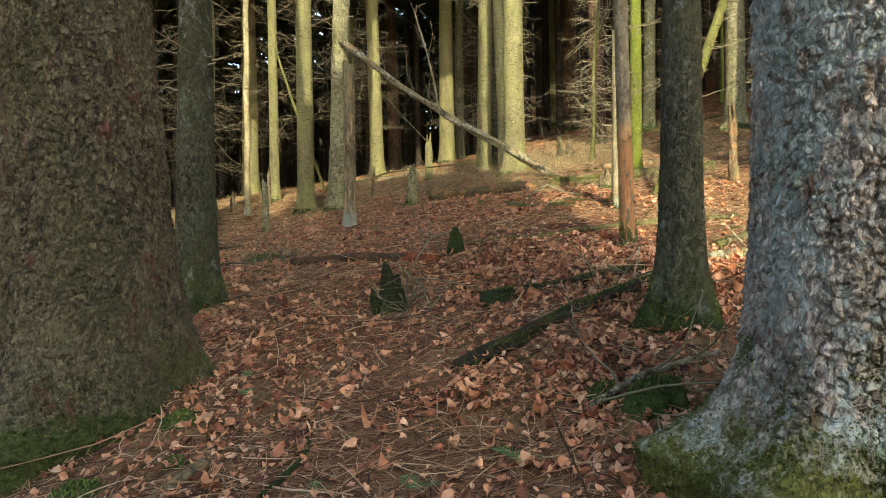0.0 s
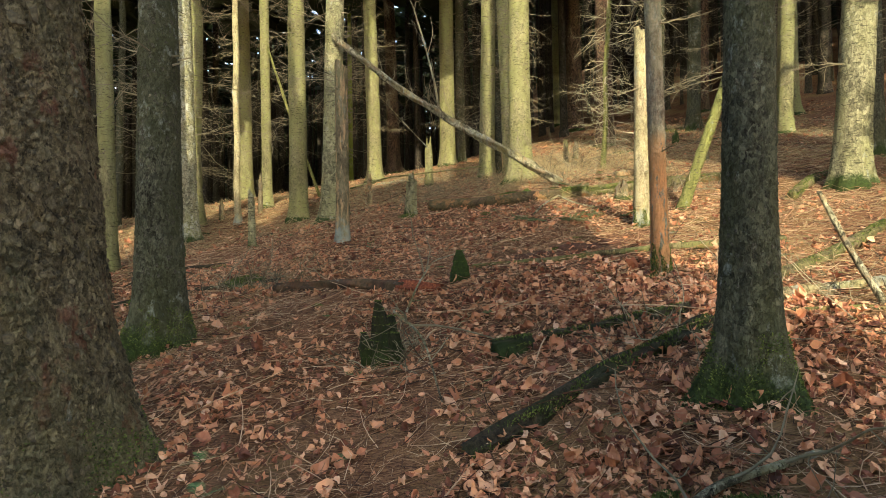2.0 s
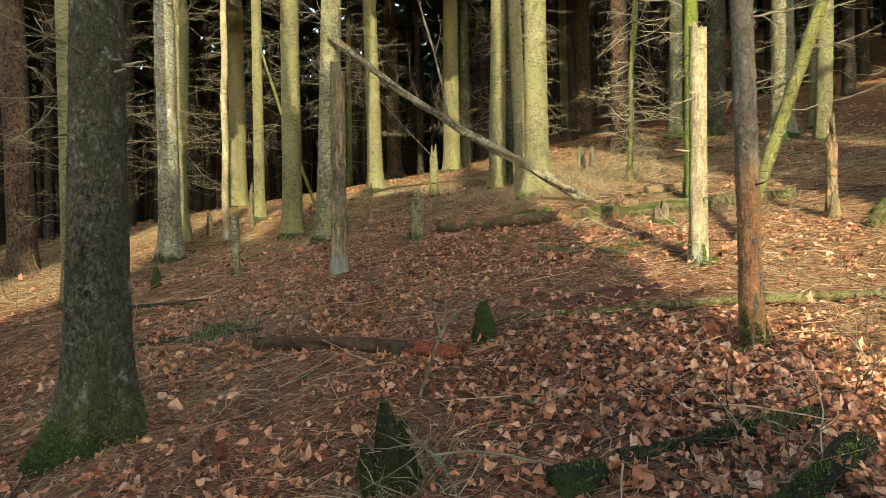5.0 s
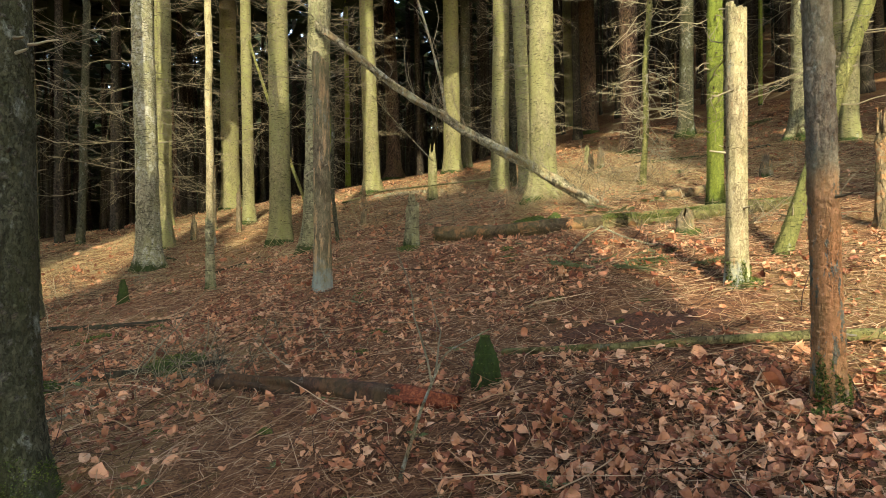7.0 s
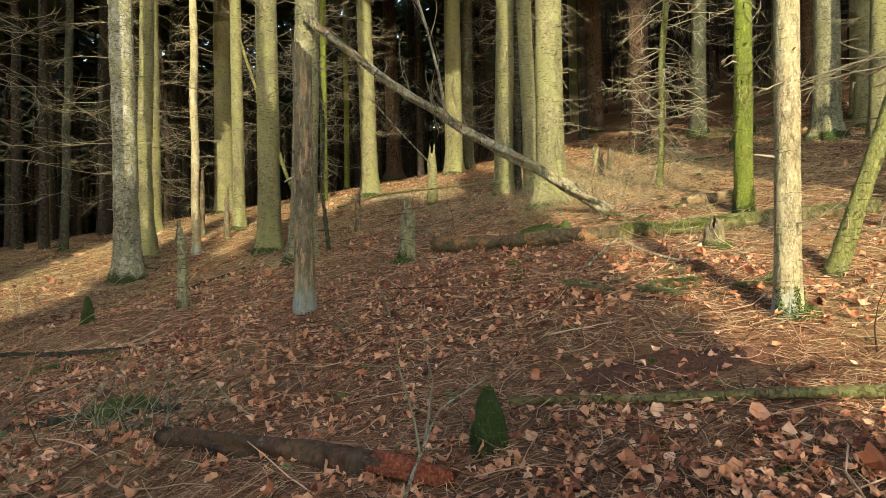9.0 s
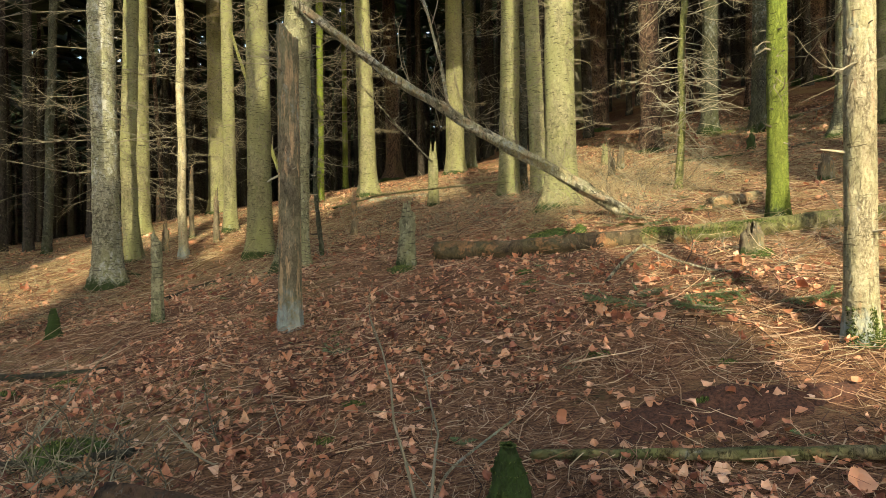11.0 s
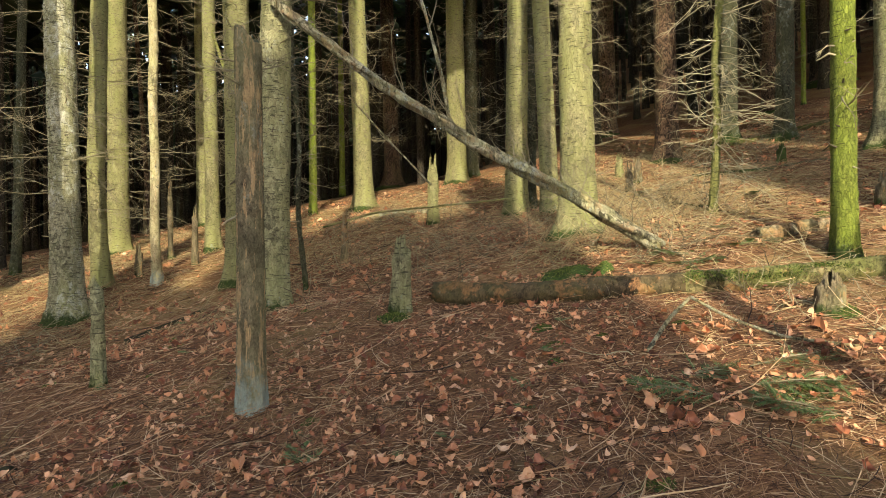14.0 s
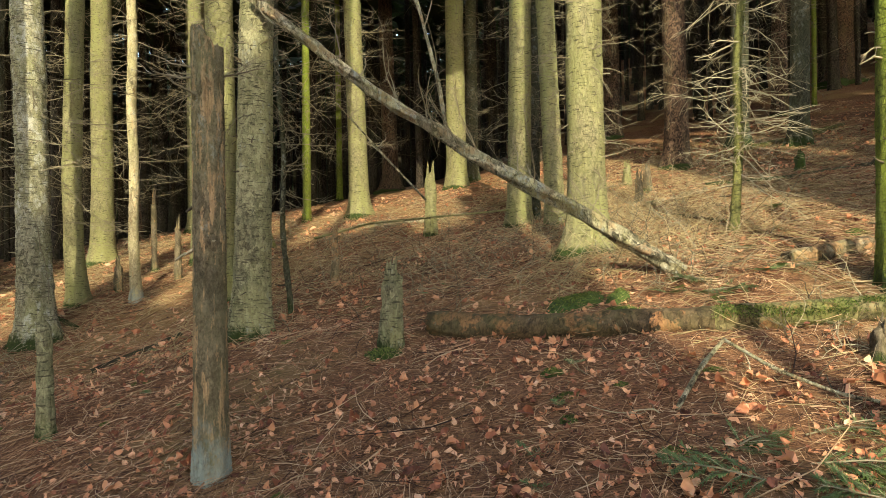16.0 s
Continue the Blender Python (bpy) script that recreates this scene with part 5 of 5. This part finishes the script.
# Yellow straw on the lit flanks adds sunlit colour to the slope.
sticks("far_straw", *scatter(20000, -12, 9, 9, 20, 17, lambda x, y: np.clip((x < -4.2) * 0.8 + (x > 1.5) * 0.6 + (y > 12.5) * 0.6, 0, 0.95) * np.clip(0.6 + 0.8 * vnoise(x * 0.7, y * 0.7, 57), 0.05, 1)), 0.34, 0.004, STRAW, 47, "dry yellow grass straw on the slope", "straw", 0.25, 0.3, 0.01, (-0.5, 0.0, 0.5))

sticks("standing_straw", *scatter(9000, -3, 3.4, 10.3, 16.5, 18, lambda x, y: np.clip(0.12 + 0.7 * vnoise(x * 0.9 + 3, y * 0.9, 58) + 0.4 * (x > 0.9), 0.03, 1)), 0.3, 0.0042, STRAW, 48, "dry yellow grass stalks in the brush", "straw", 0.5, 0.3, 0.01, (-0.5, 0.0, 0.5))


def brush(name, cx, cy, sx, sy, n, seed, hgt, label):
    """Upright and tangled bare twigs."""
    g = np.random.default_rng(seed)
    s = Soup()
    for _ in range(int(n * 0.6)):
        x, y = g.normal(cx, sx), g.normal(cy, sy)
        d = np.array([g.normal(0, 0.7), g.normal(0, 0.5), g.uniform(0.1, 1.0)])
        q, _ = twig_path((x, y, gz(x, y) - 0.02), d / np.linalg.norm(d), hgt * g.uniform(0.3, 1.4), 0.22, g, 6)
        th = g.uniform(0.002, 0.0062)
        s.tube(q, np.linspace(th, th * 0.35, len(q)), 3)
        for _ in range(3):
            k = g.integers(1, len(q) - 1)
            e = d + g.normal(0, 0.8, 3)
            w_, _ = twig_path(q[k], e / np.linalg.norm(e), hgt * g.uniform(0.1, 0.5), 0.25, g, 4)
            s.tube(w_, np.linspace(th * 0.6, th * 0.3, len(w_)), 3)
    tagged(new(name, s.mesh(name, TWIG)), label, "brush", kind="stuff")


brush("brush", 0.3, 11.9, 0.8, 0.8, 320, 61, 0.7, "tangle of thin bare brush and dry twigs")
brush("brush", 1.9, 11.2, 0.5, 0.7, 130, 62, 0.7, "bare dry twigs round the sunlit trunk")
brush("brush", -1.2, 15.0, 0.9, 0.9, 200, 63, 0.6, "dry brush and grass on the mound")
brush("brush", 3.2, 12.4, 0.5, 0.7, 120, 64, 0.8, "bare dry twigs by the dead sapling")
brush("brush", 5.2, 16.0, 1.2, 1.0, 160, 65, 0.8, "dry twig tangle on the slope")
brush("brush", 2.6, 8.8, 0.8, 0.35, 150, 66, 0.4, "dry twig heap beside the long log")
brush("brush", -5.4, 10.4, 0.7, 1.0, 160, 67, 0.6, "dry pale brush on the falling slope")
brush("brush", -1.85, 6.62, 0.36, 0.14, 190, 68, 0.34, "heap of dead twigs beside the brown log")
brush("brush", 2.3, 4.4, 0.6, 0.4, 60, 69, 0.4, "dead twigs across the old logs")
brush("brush", -0.3, 4.36, 0.16, 0.12, 110, 70, 0.36, "bare twigs round the mossy stump")
brush("brush", 1.8, 10.2, 0.25, 0.2, 70, 72, 0.35, "dry stalks round the foot of the leaning stem")
brush("brush", 1.3, 4.1, 0.3, 0.25, 50, 71, 0.4, "dead twigs at the slim spruce")


# ---- ferns and green sprigs ----
def fern(x, y, size, fronds, seed, label="small green fern frond on the litter", flat=0.35):
    g = np.random.default_rng(seed)
    t = thing("fern", (x, y, gz(x, y)), label, "fern", "ferns")
    for f in range(fronds):
        a = 2 * np.pi * f / fronds + g.normal(0, 0.4)
        d = np.array([math.cos(a), math.sin(a), flat + g.normal(0, 0.1)])
        side = np.array([-math.sin(a), math.cos(a), 0])
        s = Soup()
        n = 12
        for k in range(n):
            u = (k + 1) / n
            p = d * size * u * np.array([1, 1, 1 - 0.6 * u]) + [0, 0, 0.01]
            w_ = size * 0.33 * math.sin(math.pi * (0.15 + 0.85 * u)) + 0.004
            for sd in (-1, 1):
                q = p + side * sd * w_ + d * w_ * 0.35
                e = d * size * 0.03
                s.add([p - e, p + e, q + e * 0.3, q - e * 0.3], [(0, 1, 2, 3)])
        part("frond", s.mesh("frond", FERN, False), t)


for k, (x, y, sz, n) in enumerate([(0.35, 2.35, 0.16, 4), (-0.12, 2.3, 0.12, 3), (2.55, 10.0, 0.2, 4), (1.95, 9.75, 0.16, 3), (1.0, 3.2, 0.08, 3), (-0.5, 3.4, 0.07, 3), (2.6, 5.2, 0.14, 4), (2.75, 5.5, 0.12, 3), (0.5, 5.3, 0.08, 3), (2.0, 5.3, 0.1, 4), (-0.25, 5.35, 0.08, 3), (-2.5, 5.9, 0.16, 4), (-0.35, 7.6, 0.08, 3), (0.35, 7.9, 0.09, 3), (0.75, 9.0, 0.1, 3), (1.7, 9.85, 0.18, 4), (3.9, 12.3, 0.2, 4), (0.6, 7.0, 0.06, 3), (-1.2, 8.0, 0.07, 3), (1.35, 6.1, 0.07, 3), (-0.1, 7.75, 0.08, 3), (-0.9, 7.9, 0.08, 3), (0.2, 3.9, 0.06, 3), (2.7, 10.6, 0.18, 4)]):
    fern(x, y, sz, n, 80 + k)


small = np.random.default_rng(77)
for k in range(46):
    x, y = small.uniform(-3.2, 3.6), small.uniform(2.3, 11.5)
    fern(x, y, small.uniform(0.05, 0.11), 3, 200 + k, "tiny green fern sprig in the litter", 0.5)


def green_spray(x, y, length, turn, seed):
    """A fallen living spruce branch."""
    g = np.random.default_rng(seed)
    t = thing("spruce_branch", (x, y, gz(x, y)), "fallen green spruce branch with fresh needles", "branch", "fallen spruce branches")
    s, st = Soup(), Soup()
    d = np.array([math.cos(turn), math.sin(turn), 0.12])
    sd = np.array([-math.sin(turn), math.cos(turn), 0])
    st.tube([np.array([0, 0, 0.01]), d * length * 0.5 + [0, 0, 0.03], d * length + [0, 0, 0.02]], [0.005, 0.004, 0.002], 5)
    for k in range(9):
        u = 0.1 + 0.1 * k
        for q in (-1, 1):
            b = d * length * u + [0, 0, 0.02]
            e = b + (sd * q * 1.25 + d * 0.75) * length * 0.42 * (1 - u * 0.7) + [0, 0, g.normal(0, 0.02)]
            st.tube([b, (b + e) / 2 + [0, 0, 0.01], e], [0.002, 0.0015, 0.001], 3)
            for i in range(64):
                p = b + (e - b) * g.uniform(0, 1)
                w_ = g.normal(0, 1, 3)
                w_ = (e - b) / np.linalg.norm(e - b) + 0.9 * w_ / np.linalg.norm(w_)
                p2 = p + w_ * 0.02
                o = np.cross(w_, [0, 0, 1]) * 0.0022
                s.add([p - o, p + o, p2 + o * 0.3, p2 - o * 0.3], [(0, 1, 2, 3)])
    part("stem", st.mesh("stem", TWIG), t)
    part("needles", s.mesh("needles", FERN, False), t, "green needles", "stuff")


for k, (x, y, l, a) in enumerate([(1.45, 7.55, 0.45, 0.2), (1.75, 7.35, 0.4, 2.6), (1.5, 7.75, 0.4, -0.5), (2.0, 7.45, 0.35, -0.4), (1.2, 7.9, 0.35, 0.4), (0.35, 8.1, 0.25, 1.0), (2.3, 9.05, 0.4, 0.5), (2.55, 10.0, 0.45, 0.3), (2.75, 10.15, 0.4, 1.4), (1.9, 9.8, 0.4, -0.4), (2.1, 9.9, 0.35, 2.4), (1.6, 7.95, 0.5, 0.1), (1.3, 7.65, 0.45, 2.9), (1.85, 7.2, 0.4, 0.9), (-0.8, 7.6, 0.2, 2.0)]):
    green_spray(x, y, l, a, 120 + k)
